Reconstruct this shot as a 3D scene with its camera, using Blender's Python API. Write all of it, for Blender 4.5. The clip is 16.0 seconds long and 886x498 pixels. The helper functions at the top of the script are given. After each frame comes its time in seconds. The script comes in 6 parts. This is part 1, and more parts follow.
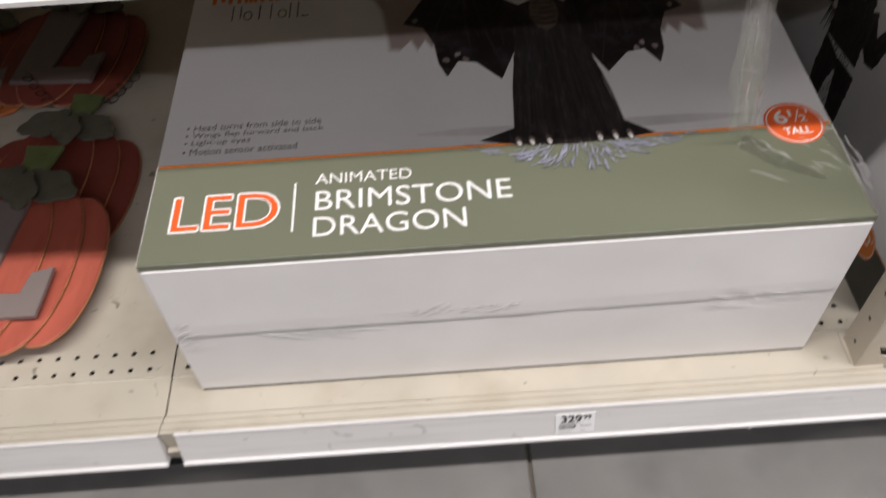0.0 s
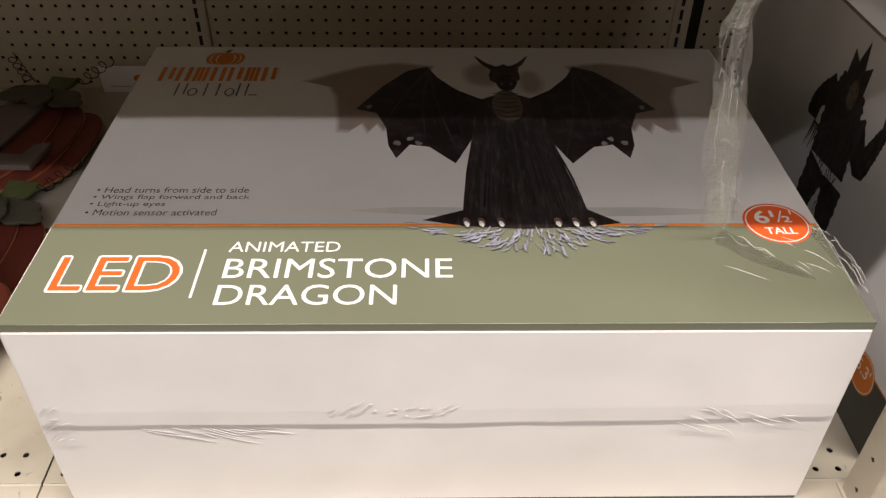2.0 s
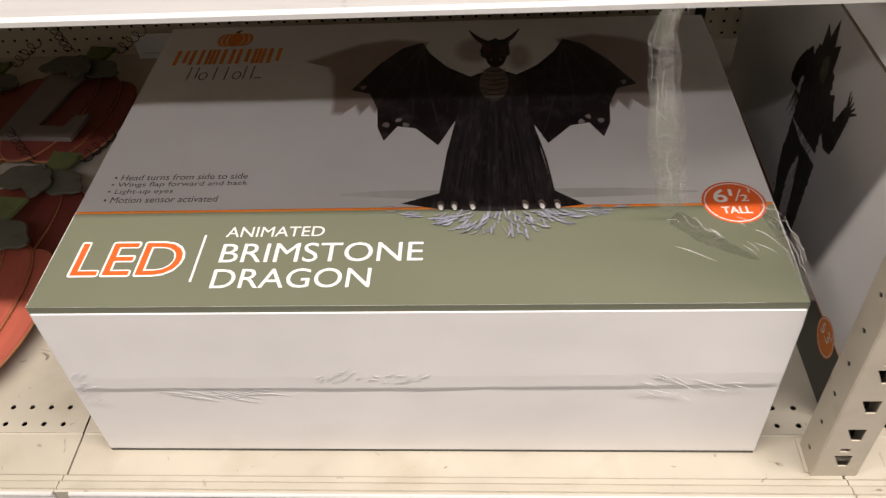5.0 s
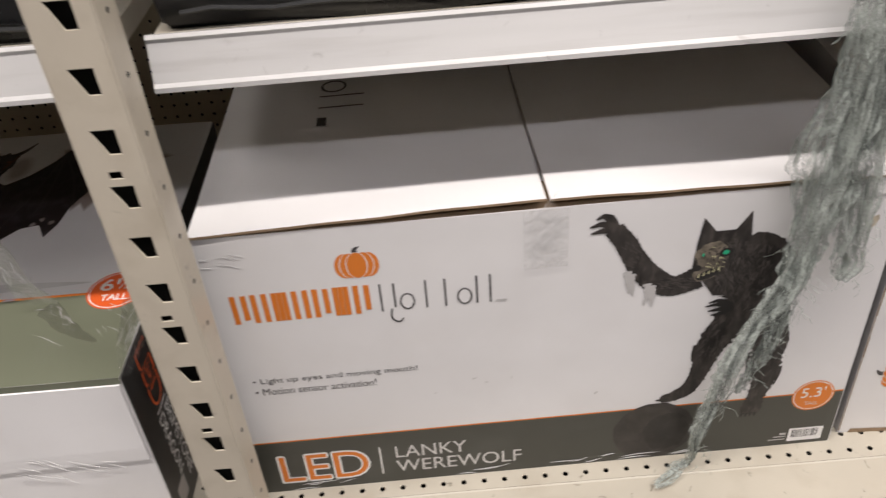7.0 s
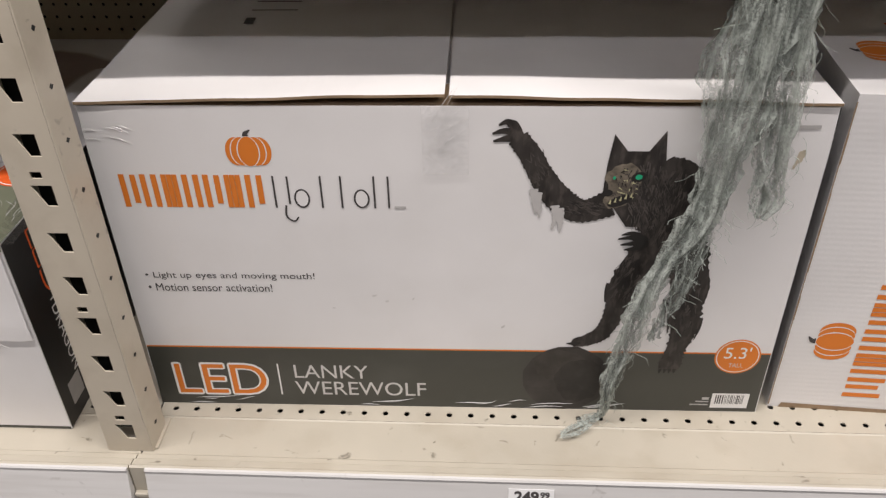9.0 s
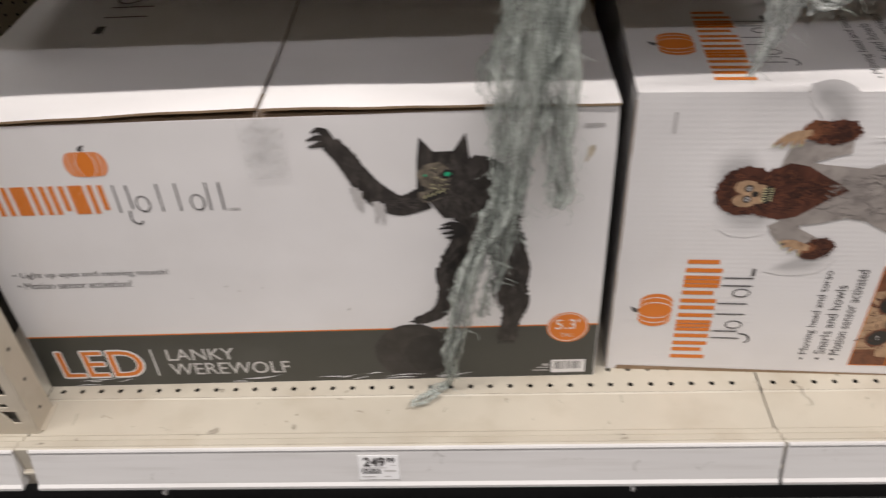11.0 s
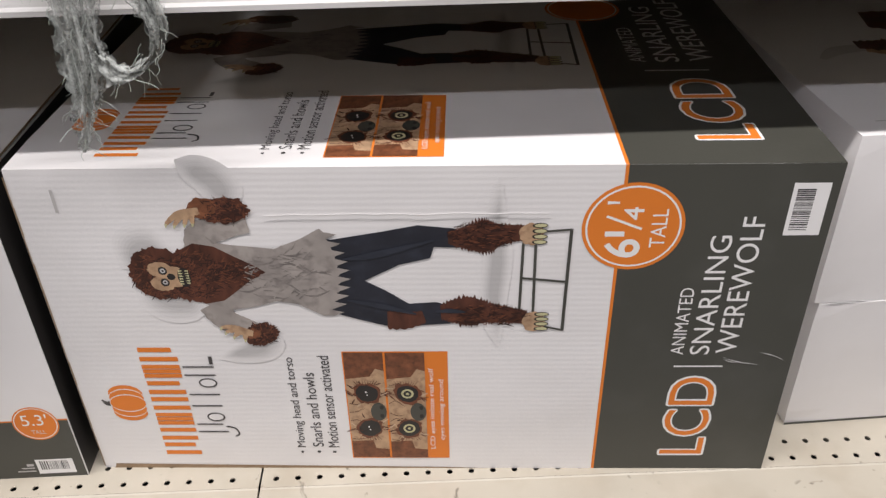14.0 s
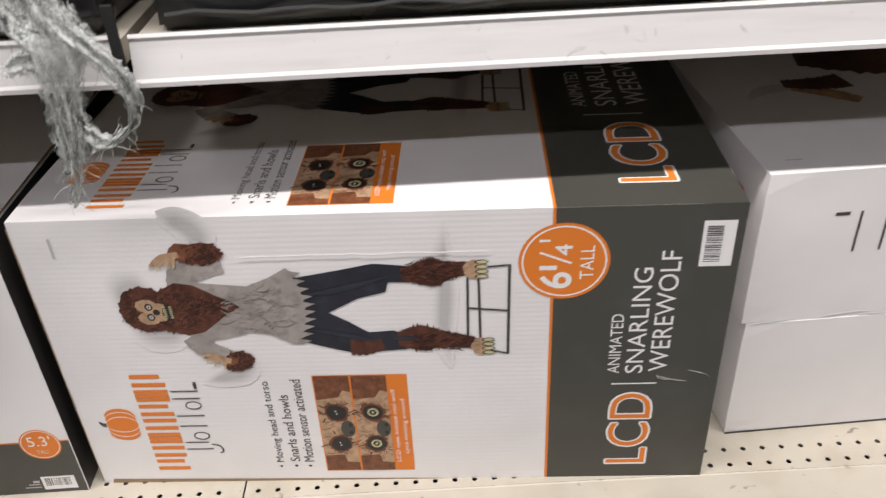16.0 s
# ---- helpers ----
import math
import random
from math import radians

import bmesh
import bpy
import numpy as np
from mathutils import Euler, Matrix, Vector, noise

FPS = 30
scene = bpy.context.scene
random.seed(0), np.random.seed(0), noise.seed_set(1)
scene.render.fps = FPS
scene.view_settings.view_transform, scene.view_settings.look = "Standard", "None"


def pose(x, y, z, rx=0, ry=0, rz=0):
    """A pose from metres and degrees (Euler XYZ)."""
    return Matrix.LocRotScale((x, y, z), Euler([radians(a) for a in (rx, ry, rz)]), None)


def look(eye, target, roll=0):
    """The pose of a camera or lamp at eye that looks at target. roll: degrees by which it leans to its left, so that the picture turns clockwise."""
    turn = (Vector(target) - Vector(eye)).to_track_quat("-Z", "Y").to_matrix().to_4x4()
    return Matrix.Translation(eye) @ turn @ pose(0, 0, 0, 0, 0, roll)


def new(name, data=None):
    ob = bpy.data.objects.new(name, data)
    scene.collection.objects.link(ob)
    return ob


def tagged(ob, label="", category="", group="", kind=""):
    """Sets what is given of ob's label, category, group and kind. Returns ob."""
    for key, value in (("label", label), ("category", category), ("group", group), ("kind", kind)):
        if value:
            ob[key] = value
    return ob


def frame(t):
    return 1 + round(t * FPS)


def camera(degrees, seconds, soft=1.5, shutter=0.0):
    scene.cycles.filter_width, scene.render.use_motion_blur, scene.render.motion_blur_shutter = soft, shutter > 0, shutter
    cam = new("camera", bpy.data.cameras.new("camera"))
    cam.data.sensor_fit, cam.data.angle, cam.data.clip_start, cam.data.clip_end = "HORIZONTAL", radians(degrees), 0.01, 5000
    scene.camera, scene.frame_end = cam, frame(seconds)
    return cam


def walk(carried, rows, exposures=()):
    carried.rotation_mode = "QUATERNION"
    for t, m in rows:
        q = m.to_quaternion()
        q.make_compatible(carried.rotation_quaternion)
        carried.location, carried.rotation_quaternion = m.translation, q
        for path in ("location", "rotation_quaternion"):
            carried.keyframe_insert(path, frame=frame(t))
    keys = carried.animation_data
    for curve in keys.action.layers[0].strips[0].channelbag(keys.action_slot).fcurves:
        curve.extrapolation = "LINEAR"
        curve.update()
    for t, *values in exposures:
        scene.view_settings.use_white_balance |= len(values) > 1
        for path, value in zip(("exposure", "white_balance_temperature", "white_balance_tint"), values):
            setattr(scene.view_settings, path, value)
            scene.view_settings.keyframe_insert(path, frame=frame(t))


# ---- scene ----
cam = camera(56.5, 16.0, soft=1.3, shutter=0.35)

PATH = [
    (0, (0.292, -0.47, 1.086), (0.293, 0.772, -0.482), -3.9),
    (0.5, (0.322, -0.454, 1.03), (0.419, 0.999, -0.342), 1.2),
    (1, (0.334, -0.463, 0.964), (0.437, 1.084, -0.3), 3.7),
    (1.5, (0.346, -0.456, 0.91), (0.421, 1.099, -0.345), 2.4),
    (2, (0.348, -0.457, 0.92), (0.386, 1.1, -0.335), 0.8),
    (2.5, (0.349, -0.459, 0.918), (0.37, 1.089, -0.348), 0.2),
    (3, (0.351, -0.459, 0.928), (0.379, 1.077, -0.352), 0.1),
    (3.2, (0.349, -0.46, 0.93), (0.383, 1.075, -0.352), 0.3),
    (5.3, (0.505, -0.48, 1.041), (0.331, 0.939, -0.358), -5.3),
    (5.5, (0.579, -0.504, 1.056), (0.383, 0.925, -0.329), -5.7),
    (6, (0.756, -0.534, 1.07), (0.643, 0.932, -0.286), -5.9),
    (6.5, (0.93, -0.536, 1.047), (0.935, 0.987, -0.249), -5.3),
    (7, (1.087, -0.545, 1.0), (1.088, 1.056, -0.198), -4.8),
    (7.5, (1.164, -0.558, 0.937), (1.14, 1.067, -0.229), -4.2),
    (8, (1.198, -0.585, 0.884), (1.103, 1.05, -0.264), -2.1),
    (8.2, (1.21, -0.589, 0.874), (1.107, 1.051, -0.267), -1.0),
    (10.3, (1.252, -0.57, 0.896), (1.156, 1.026, -0.306), -1.8),
    (10.5, (1.274, -0.586, 0.918), (1.168, 1.0, -0.296), -2.3),
    (11, (1.411, -0.599, 0.96), (1.319, 0.941, -0.313), -3.4),
    (11.5, (1.641, -0.567, 0.941), (1.678, 0.963, -0.347), -2.0),
    (12, (1.816, -0.553, 0.936), (1.999, 0.997, -0.315), -0.0),
    (12.5, (1.905, -0.567, 0.906), (1.996, 1.007, -0.325), -1.4),
    (13, (1.94, -0.56, 0.901), (1.992, 1.035, -0.305), -1.2),
    (13.5, (1.96, -0.551, 0.9), (2.014, 1.08, -0.256), -1.2),
    (14, (1.961, -0.557, 0.906), (1.999, 1.106, -0.205), -1.3),
    (14.5, (1.961, -0.576, 0.908), (1.978, 1.112, -0.165), -0.9),
    (15, (1.96, -0.602, 0.911), (1.981, 1.09, -0.156), -0.7),
    (15.5, (1.966, -0.606, 0.922), (1.983, 1.08, -0.153), -1.2),
    (16, (2.026, -0.623, 0.983), (2.033, 1.05, -0.114), -3.0),
]
# the clip's own camera opens up over the dark carton and settles again
EXPOSURES = [(t, stops, kelvin, 10) for t, stops, kelvin in ((0, -0.02, 6250), (0.5, 0.02, 6350), (1, 0.35, 6700), (1.5, 0.39, 6800), (2.5, 0.45, 6950), (3.2, 0.45, 6950), (5.3, 0.18, 6650), (6, 0.0, 6420), (8, -0.02, 6400), (10.3, -0.14, 6400), (11, -0.13, 6420), (12, -0.1, 6400), (13.5, 0.02, 6250), (15, 0.06, 6150), (16, 0.12, 6250))]
walk(cam, [(t, look(eye, target, roll)) for t, eye, target, roll in PATH], EXPOSURES)

# ---- world and light ----
world = bpy.data.worlds.new("store_air")
scene.world = world
world.use_nodes = True
world.node_tree.nodes["Background"].inputs["Color"].default_value = (1.0, 0.9, 0.78, 1)
world.node_tree.nodes["Background"].inputs["Strength"].default_value = 0.03


def tube_lamp(x, y, z, length, width, watts, colour):
    data = bpy.data.lights.new("ceiling_tube", "AREA")
    data.shape, data.size, data.size_y, data.energy, data.color = "RECTANGLE", length, width, watts, colour
    ob = new("ceiling_tube", data)
    ob.matrix_world = pose(x, y, z)
    return ob


# rows of ceiling tubes along the aisle: one over its edge, one over its far side
tube_lamp(1.3, -0.80, 3.72, 7.0, 0.13, 262, (1.0, 0.925, 0.875))
tube_lamp(1.3, -3.14, 3.72, 7.0, 0.15, 104, (1.0, 0.94, 0.975))

# ---- materials ----


def material(name, colour, rough=0.5, vary=0.08, scale=8.0, bump=0.1, fine=180.0, metal=0.0, spec=0.4, stretch=(1, 1, 1), dark=None, stain=0.0, fleck=0.0, wave=0.0):
    """Base colour with broad mottling, fine grain and relief; dark and stain add blotches."""
    m = bpy.data.materials.new(name)
    m.use_nodes = True
    nt = m.node_tree
    n, link = nt.nodes, nt.links.new
    b = n["Principled BSDF"]
    tc = n.new("ShaderNodeTexCoord")
    mp = n.new("ShaderNodeMapping")
    mp.inputs["Scale"].default_value = stretch
    link(tc.outputs["Object"], mp.inputs["Vector"])
    big = n.new("ShaderNodeTexNoise")
    big.inputs["Scale"].default_value, big.inputs["Detail"].default_value = scale, 4
    small = n.new("ShaderNodeTexNoise")
    small.inputs["Scale"].default_value, small.inputs["Detail"].default_value = fine, 3
    for q in (big, small):
        link(mp.outputs["Vector"], q.inputs["Vector"])
    ramp = n.new("ShaderNodeMapRange")
    ramp.inputs["From Min"].default_value, ramp.inputs["From Max"].default_value = 0.3, 0.7
    ramp.inputs["To Min"].default_value, ramp.inputs["To Max"].default_value = 1 - vary, 1 + vary * 0.4
    link(big.outputs["Fac"], ramp.inputs["Value"])
    mul = n.new("ShaderNodeMix")
    mul.data_type, mul.blend_type = "RGBA", "MULTIPLY"
    mul.inputs["Factor"].default_value = 1
    mul.inputs["A"].default_value = (*colour, 1)
    link(ramp.outputs["Result"], mul.inputs["B"])
    out = mul.outputs["Result"]
    if dark:
        spots = n.new("ShaderNodeTexNoise")
        spots.inputs["Scale"].default_value, spots.inputs["Detail"].default_value = scale * 2.3, 6
        link(mp.outputs["Vector"], spots.inputs["Vector"])
        cut = n.new("ShaderNodeMapRange")
        cut.inputs["From Min"].default_value, cut.inputs["From Max"].default_value = 0.5, 0.72
        cut.inputs["To Max"].default_value = stain
        link(spots.outputs["Fac"], cut.inputs["Value"])
        mix = n.new("ShaderNodeMix")
        mix.data_type = "RGBA"
        link(cut.outputs["Result"], mix.inputs["Factor"])
        link(out, mix.inputs["A"])
        mix.inputs["B"].default_value = (*dark, 1)
        out = mix.outputs["Result"]
    if fleck:
        dots = n.new("ShaderNodeTexNoise")
        dots.inputs["Scale"].default_value, dots.inputs["Detail"].default_value, dots.inputs["Distortion"].default_value = 38, 4, 1.2
        link(tc.outputs["Object"], dots.inputs["Vector"])
        few = n.new("ShaderNodeMapRange")
        few.inputs["From Min"].default_value, few.inputs["From Max"].default_value = 0.66, 0.74
        few.inputs["To Max"].default_value = fleck
        link(dots.outputs["Fac"], few.inputs["Value"])
        scuff = n.new("ShaderNodeMix")
        scuff.data_type = "RGBA"
        link(few.outputs["Result"], scuff.inputs["Factor"])
        link(out, scuff.inputs["A"])
        scuff.inputs["B"].default_value = (0.09, 0.075, 0.055, 1)
        out = scuff.outputs["Result"]
    link(out, b.inputs["Base Color"])
    rr = n.new("ShaderNodeMapRange")
    rr.inputs["To Min"].default_value, rr.inputs["To Max"].default_value = max(0.03, rough - 0.1), min(1, rough + 0.1)
    link(big.outputs["Fac"], rr.inputs["Value"])
    link(rr.outputs["Result"], b.inputs["Roughness"])
    b.inputs["Metallic"].default_value = metal
    b.inputs["Specular IOR Level"].default_value = spec
    if bump:
        bp = n.new("ShaderNodeBump")
        bp.inputs["Strength"].default_value, bp.inputs["Distance"].default_value = bump, 0.002
        link(small.outputs["Fac"], bp.inputs["Height"])
        link(bp.outputs["Normal"], b.inputs["Normal"])
        if wave:
            slow = n.new("ShaderNodeTexNoise")
            slow.inputs["Scale"].default_value, slow.inputs["Detail"].default_value = 4.5, 2
            link(tc.outputs["Object"], slow.inputs["Vector"])
            sag = n.new("ShaderNodeBump")
            sag.inputs["Strength"].default_value, sag.inputs["Distance"].default_value = wave, 0.02
            link(slow.outputs["Fac"], sag.inputs["Height"])
            link(sag.outputs["Normal"], bp.inputs["Normal"])
    return m


def ribbed(m, axis, lines, strength):
    """Adds corrugation relief to a material: lines per metre along an axis."""
    n, link = m.node_tree.nodes, m.node_tree.links.new
    w = n.new("ShaderNodeTexWave")
    w.wave_type, w.bands_direction = "BANDS", axis
    w.inputs["Scale"].default_value, w.inputs["Distortion"].default_value = lines * 0.314, 0.5
    w.inputs["Detail Scale"].default_value = 0.4
    link(n["Texture Coordinate"].outputs["Object"], w.inputs["Vector"])
    bp = n.new("ShaderNodeBump")
    bp.inputs["Strength"].default_value, bp.inputs["Distance"].default_value = strength, 0.002
    link(w.outputs["Fac"], bp.inputs["Height"])
    link(n["Bump"].outputs["Normal"], bp.inputs["Normal"])
    link(bp.outputs["Normal"], n["Principled BSDF"].inputs["Normal"])
    return m


WHITE = material("white_coated_card", (0.78, 0.765, 0.76), 0.42, 0.05, 5, 0.03, 260, dark=(0.6, 0.57, 0.54), stain=0.14, wave=0.3)
RIBBED = ribbed(material("white_corrugated_card", (0.78, 0.765, 0.76), 0.42, 0.05, 5, 0.03, 260, dark=(0.6, 0.57, 0.54), stain=0.14, wave=0.3), "Z", 150, 0.04)
TANSTAIN = material("tan_stain", (0.56, 0.49, 0.38), 0.6, 0.3, 60, 0.0)
KRAFT = material("kraft_edge", (0.3, 0.21, 0.13), 0.8, 0.2, 30, 0.3)
SAGE = material("sage_ink", (0.155, 0.165, 0.115), 0.34, 0.06, 4, 0.02)
SLATE = material("slate_ink", (0.062, 0.062, 0.052), 0.36, 0.1, 5, 0.03, dark=(0.1, 0.1, 0.09), stain=0.3)
BLACKINK = material("black_ink", (0.022, 0.02, 0.019), 0.32, 0.15, 7, 0.03)
ORANGE = material("orange_ink", (0.72, 0.205, 0.025), 0.4, 0.05, 12, 0.02)
REDORANGE = material("red_orange_ink", (0.76, 0.12, 0.025), 0.36, 0.05, 12, 0.02)
WHITEINK = material("white_ink", (0.8, 0.79, 0.78), 0.4, 0.03, 12, 0.0)
GREYINK = material("grey_ink", (0.5, 0.485, 0.475), 0.42, 0.15, 25, 0.0)
PALEGREY = material("pale_grey_ink", (0.63, 0.615, 0.6), 0.42, 0.12, 20, 0.0)
DARKTEXT = material("dark_text_ink", (0.06, 0.055, 0.055), 0.45, 0.05, 12, 0.0)
FUR = material("brown_fur_print", (0.1, 0.034, 0.02), 0.42, 0.6, 60, 0.0, 300, stretch=(1, 1, 0.35), dark=(0.035, 0.012, 0.008), stain=0.55)
FURLIGHT = material("light_fur_print", (0.2, 0.075, 0.035), 0.42, 0.5, 90, 0.0, dark=(0.09, 0.03, 0.016), stain=0.8)
SHIRT = material("torn_shirt_print", (0.36, 0.325, 0.3), 0.42, 0.3, 26, 0.0, dark=(0.17, 0.15, 0.14), stain=0.8)
JEANS = material("navy_jeans_print", (0.02, 0.022, 0.032), 0.42, 0.35, 22, 0.0, dark=(0.035, 0.04, 0.058), stain=0.6)
SKIN = material("tan_mask_print", (0.5, 0.33, 0.2), 0.42, 0.3, 60, 0.0, dark=(0.22, 0.12, 0.07), stain=0.7)
SKINPALE = material("pale_mask_print", (0.6, 0.45, 0.31), 0.42, 0.2, 60, 0.0)
NAIL = material("claw_print", (0.55, 0.52, 0.3), 0.42, 0.2, 40, 0.0)
WOLF = material("charcoal_fur_print", (0.042, 0.036, 0.033), 0.42, 0.7, 70, 0.0, stretch=(1, 1, 0.4), dark=(0.1, 0.084, 0.074), stain=0.65)
ROBE = material("black_robe_print", (0.028, 0.022, 0.022), 0.36, 0.5, 30, 0.0, stretch=(3, 0.5, 1), dark=(0.085, 0.072, 0.075), stain=0.8)
WING = material("wing_print", (0.018, 0.011, 0.012), 0.36, 0.5, 22, 0.0, dark=(0.06, 0.052, 0.06), stain=0.8)
FURDARK = material("dark_fur_print", (0.03, 0.011, 0.008), 0.42, 0.3, 80, 0.0)
FURMID = material("ginger_fur_print", (0.16, 0.055, 0.028), 0.42, 0.3, 80, 0.0)
WOLFLIGHT = material("grey_fur_print", (0.085, 0.073, 0.066), 0.42, 0.4, 80, 0.0)
ROBEFOLD = material("robe_fold_print", (0.048, 0.041, 0.042), 0.36, 0.4, 40, 0.0)
JEANLIGHT = material("jeans_sheen_print", (0.027, 0.031, 0.045), 0.42, 0.3, 40, 0.0)
SHIRTDARK = material("shirt_stain_print", (0.24, 0.215, 0.2), 0.42, 0.4, 60, 0.0)
GHOST = material("faded_wing_print", (0.3, 0.25, 0.235), 0.4, 0.35, 18, 0.0, dark=(0.42, 0.39, 0.38), stain=0.8)
CHEST = material("scaly_chest_print", (0.22, 0.17, 0.145), 0.4, 0.5, 90, 0.0, stretch=(0.4, 2, 1), dark=(0.05, 0.035, 0.03), stain=0.9)
ICEPALE = material("pale_smoke_print", (0.33, 0.34, 0.42), 0.36, 0.4, 60, 0.0)
ICE = material("smoke_print", (0.28, 0.285, 0.345), 0.36, 0.5, 60, 0.0, dark=(0.2, 0.2, 0.27), stain=0.8)
CREAM = material("cream_shelf_paint", (0.47, 0.432, 0.356), 0.42, 0.1, 6, 0.06, 240, dark=(0.33, 0.28, 0.21), stain=0.42, fleck=0.7)
PEGMAT = material("pegboard_paint", (0.58, 0.52, 0.4), 0.55, 0.1, 5, 0.08)
POSTMAT = material("post_paint", (0.54, 0.485, 0.395), 0.38, 0.08, 8, 0.05, 240, dark=(0.3, 0.25, 0.18), stain=0.3, fleck=0.35)
STRIP = material("white_price_rail", (0.64, 0.63, 0.62), 0.22, 0.06, 7, 0.02, spec=0.55, stretch=(0.4, 1, 6), dark=(0.45, 0.43, 0.41), stain=0.35, fleck=0.25)
PAPER = material("tag_paper", (0.8, 0.8, 0.8), 0.55, 0.03, 20, 0.0)
# kick plate paint; also the black painted for shade in holes and slots
KICKANDSHADE = material("black_kick_plate_and_hole_shade", (0.012, 0.012, 0.012), 0.5, 0.3, 6, 0.1)
FLOOR = material("grey_floor_tile", (0.19, 0.185, 0.175), 0.32, 0.22, 3.5, 0.1, 60, dark=(0.1, 0.098, 0.094), stain=0.5)
GROUT = material("floor_joint", (0.24, 0.21, 0.17), 0.7, 0.3, 10, 0.2)
CEIL = material("ceiling_panel", (0.56, 0.55, 0.52), 0.8, 0.05, 3, 0.1)
WALLMAT = material("store_wall", (0.14, 0.132, 0.118), 0.7, 0.12, 1.5, 0.1)
BLACKBAG = material("black_plastic_wrap", (0.014, 0.014, 0.015), 0.28, 0.4, 9, 0.35, 35)
RUST = material("rust_red_wood", (0.2, 0.042, 0.03), 0.5, 0.3, 14, 0.25, 120, stretch=(1, 0.3, 1), dark=(0.14, 0.025, 0.015), stain=0.5)
CORAL = material("orange_red_wood", (0.42, 0.1, 0.065), 0.5, 0.25, 14, 0.25, 120, stretch=(1, 0.3, 1), dark=(0.2, 0.035, 0.02), stain=0.4)
PUMPORANGE = material("orange_wood", (0.5, 0.15, 0.035), 0.5, 0.25, 14, 0.25, 120, stretch=(1, 0.3, 1), dark=(0.24, 0.06, 0.02), stain=0.4)
WORNEDGE = material("worn_wood_edge", (0.45, 0.2, 0.09), 0.6, 0.3, 40, 0.2)
LEAF = material("grey_green_wood_leaf", (0.1, 0.095, 0.07), 0.55, 0.3, 16, 0.25, 120, dark=(0.05, 0.048, 0.038), stain=0.5)
STEM = material("green_wood_stem", (0.13, 0.16, 0.06), 0.55, 0.3, 20, 0.2, 120)
LETTER = material("brown_grey_letter", (0.2, 0.165, 0.155), 0.45, 0.2, 12, 0.15, 120, stretch=(1, 0.4, 1))
WIRE = material("dark_wire", (0.03, 0.026, 0.022), 0.4, 0.2, 40, 0.0, metal=0.7)
TAPEDGE = material("black_strap", (0.02, 0.02, 0.02), 0.5, 0.2, 20, 0.1)


def film_material(name, cover, rough=0.12):
    """Clear plastic film: mostly see-through, with gloss that grows at grazing angles."""
    m = bpy.data.materials.new(name)
    m.use_nodes = True
    n, link = m.node_tree.nodes, m.node_tree.links.new
    n.remove(n["Principled BSDF"])
    clear, gloss, veil = n.new("ShaderNodeBsdfTransparent"), n.new("ShaderNodeBsdfGlossy"), n.new("ShaderNodeBsdfDiffuse")
    gloss.inputs["Roughness"].default_value = rough
    veil.inputs["Color"].default_value = (0.8, 0.8, 0.8, 1)
    tc, ns, fr = n.new("ShaderNodeTexCoord"), n.new("ShaderNodeTexNoise"), n.new("ShaderNodeFresnel")
    ns.inputs["Scale"].default_value, ns.inputs["Detail"].default_value, ns.inputs["Distortion"].default_value = 55, 5, 1.6
    link(tc.outputs["Object"], ns.inputs["Vector"])
    fr.inputs["IOR"].default_value = 1.5
    rg = n.new("ShaderNodeMapRange")
    rg.inputs["From Min"].default_value, rg.inputs["From Max"].default_value = 0.45, 0.75
    rg.inputs["To Min"].default_value, rg.inputs["To Max"].default_value = cover * 0.4, cover * 1.6
    link(ns.outputs["Fac"], rg.inputs["Value"])
    bp = n.new("ShaderNodeBump")
    bp.inputs["Strength"].default_value, bp.inputs["Distance"].default_value = 0.6, 0.004
    link(ns.outputs["Fac"], bp.inputs["Height"])
    for q in (gloss, fr):
        link(bp.outputs["Normal"], q.inputs["Normal"])
    a, b = n.new("ShaderNodeMixShader"), n.new("ShaderNodeMixShader")
    link(rg.outputs["Result"], a.inputs["Fac"])
    link(clear.outputs["BSDF"], a.inputs[1])
    link(veil.outputs["BSDF"], a.inputs[2])
    half = n.new("ShaderNodeMath")
    half.operation = "MULTIPLY"
    half.inputs[1].default_value = 0.33
    link(fr.outputs["Fac"], half.inputs[0])
    link(half.outputs["Value"], b.inputs["Fac"])
    link(a.outputs["Shader"], b.inputs[1])
    link(gloss.outputs["BSDF"], b.inputs[2])
    link(b.outputs["Shader"], n["Material Output"].inputs["Surface"])
    return m


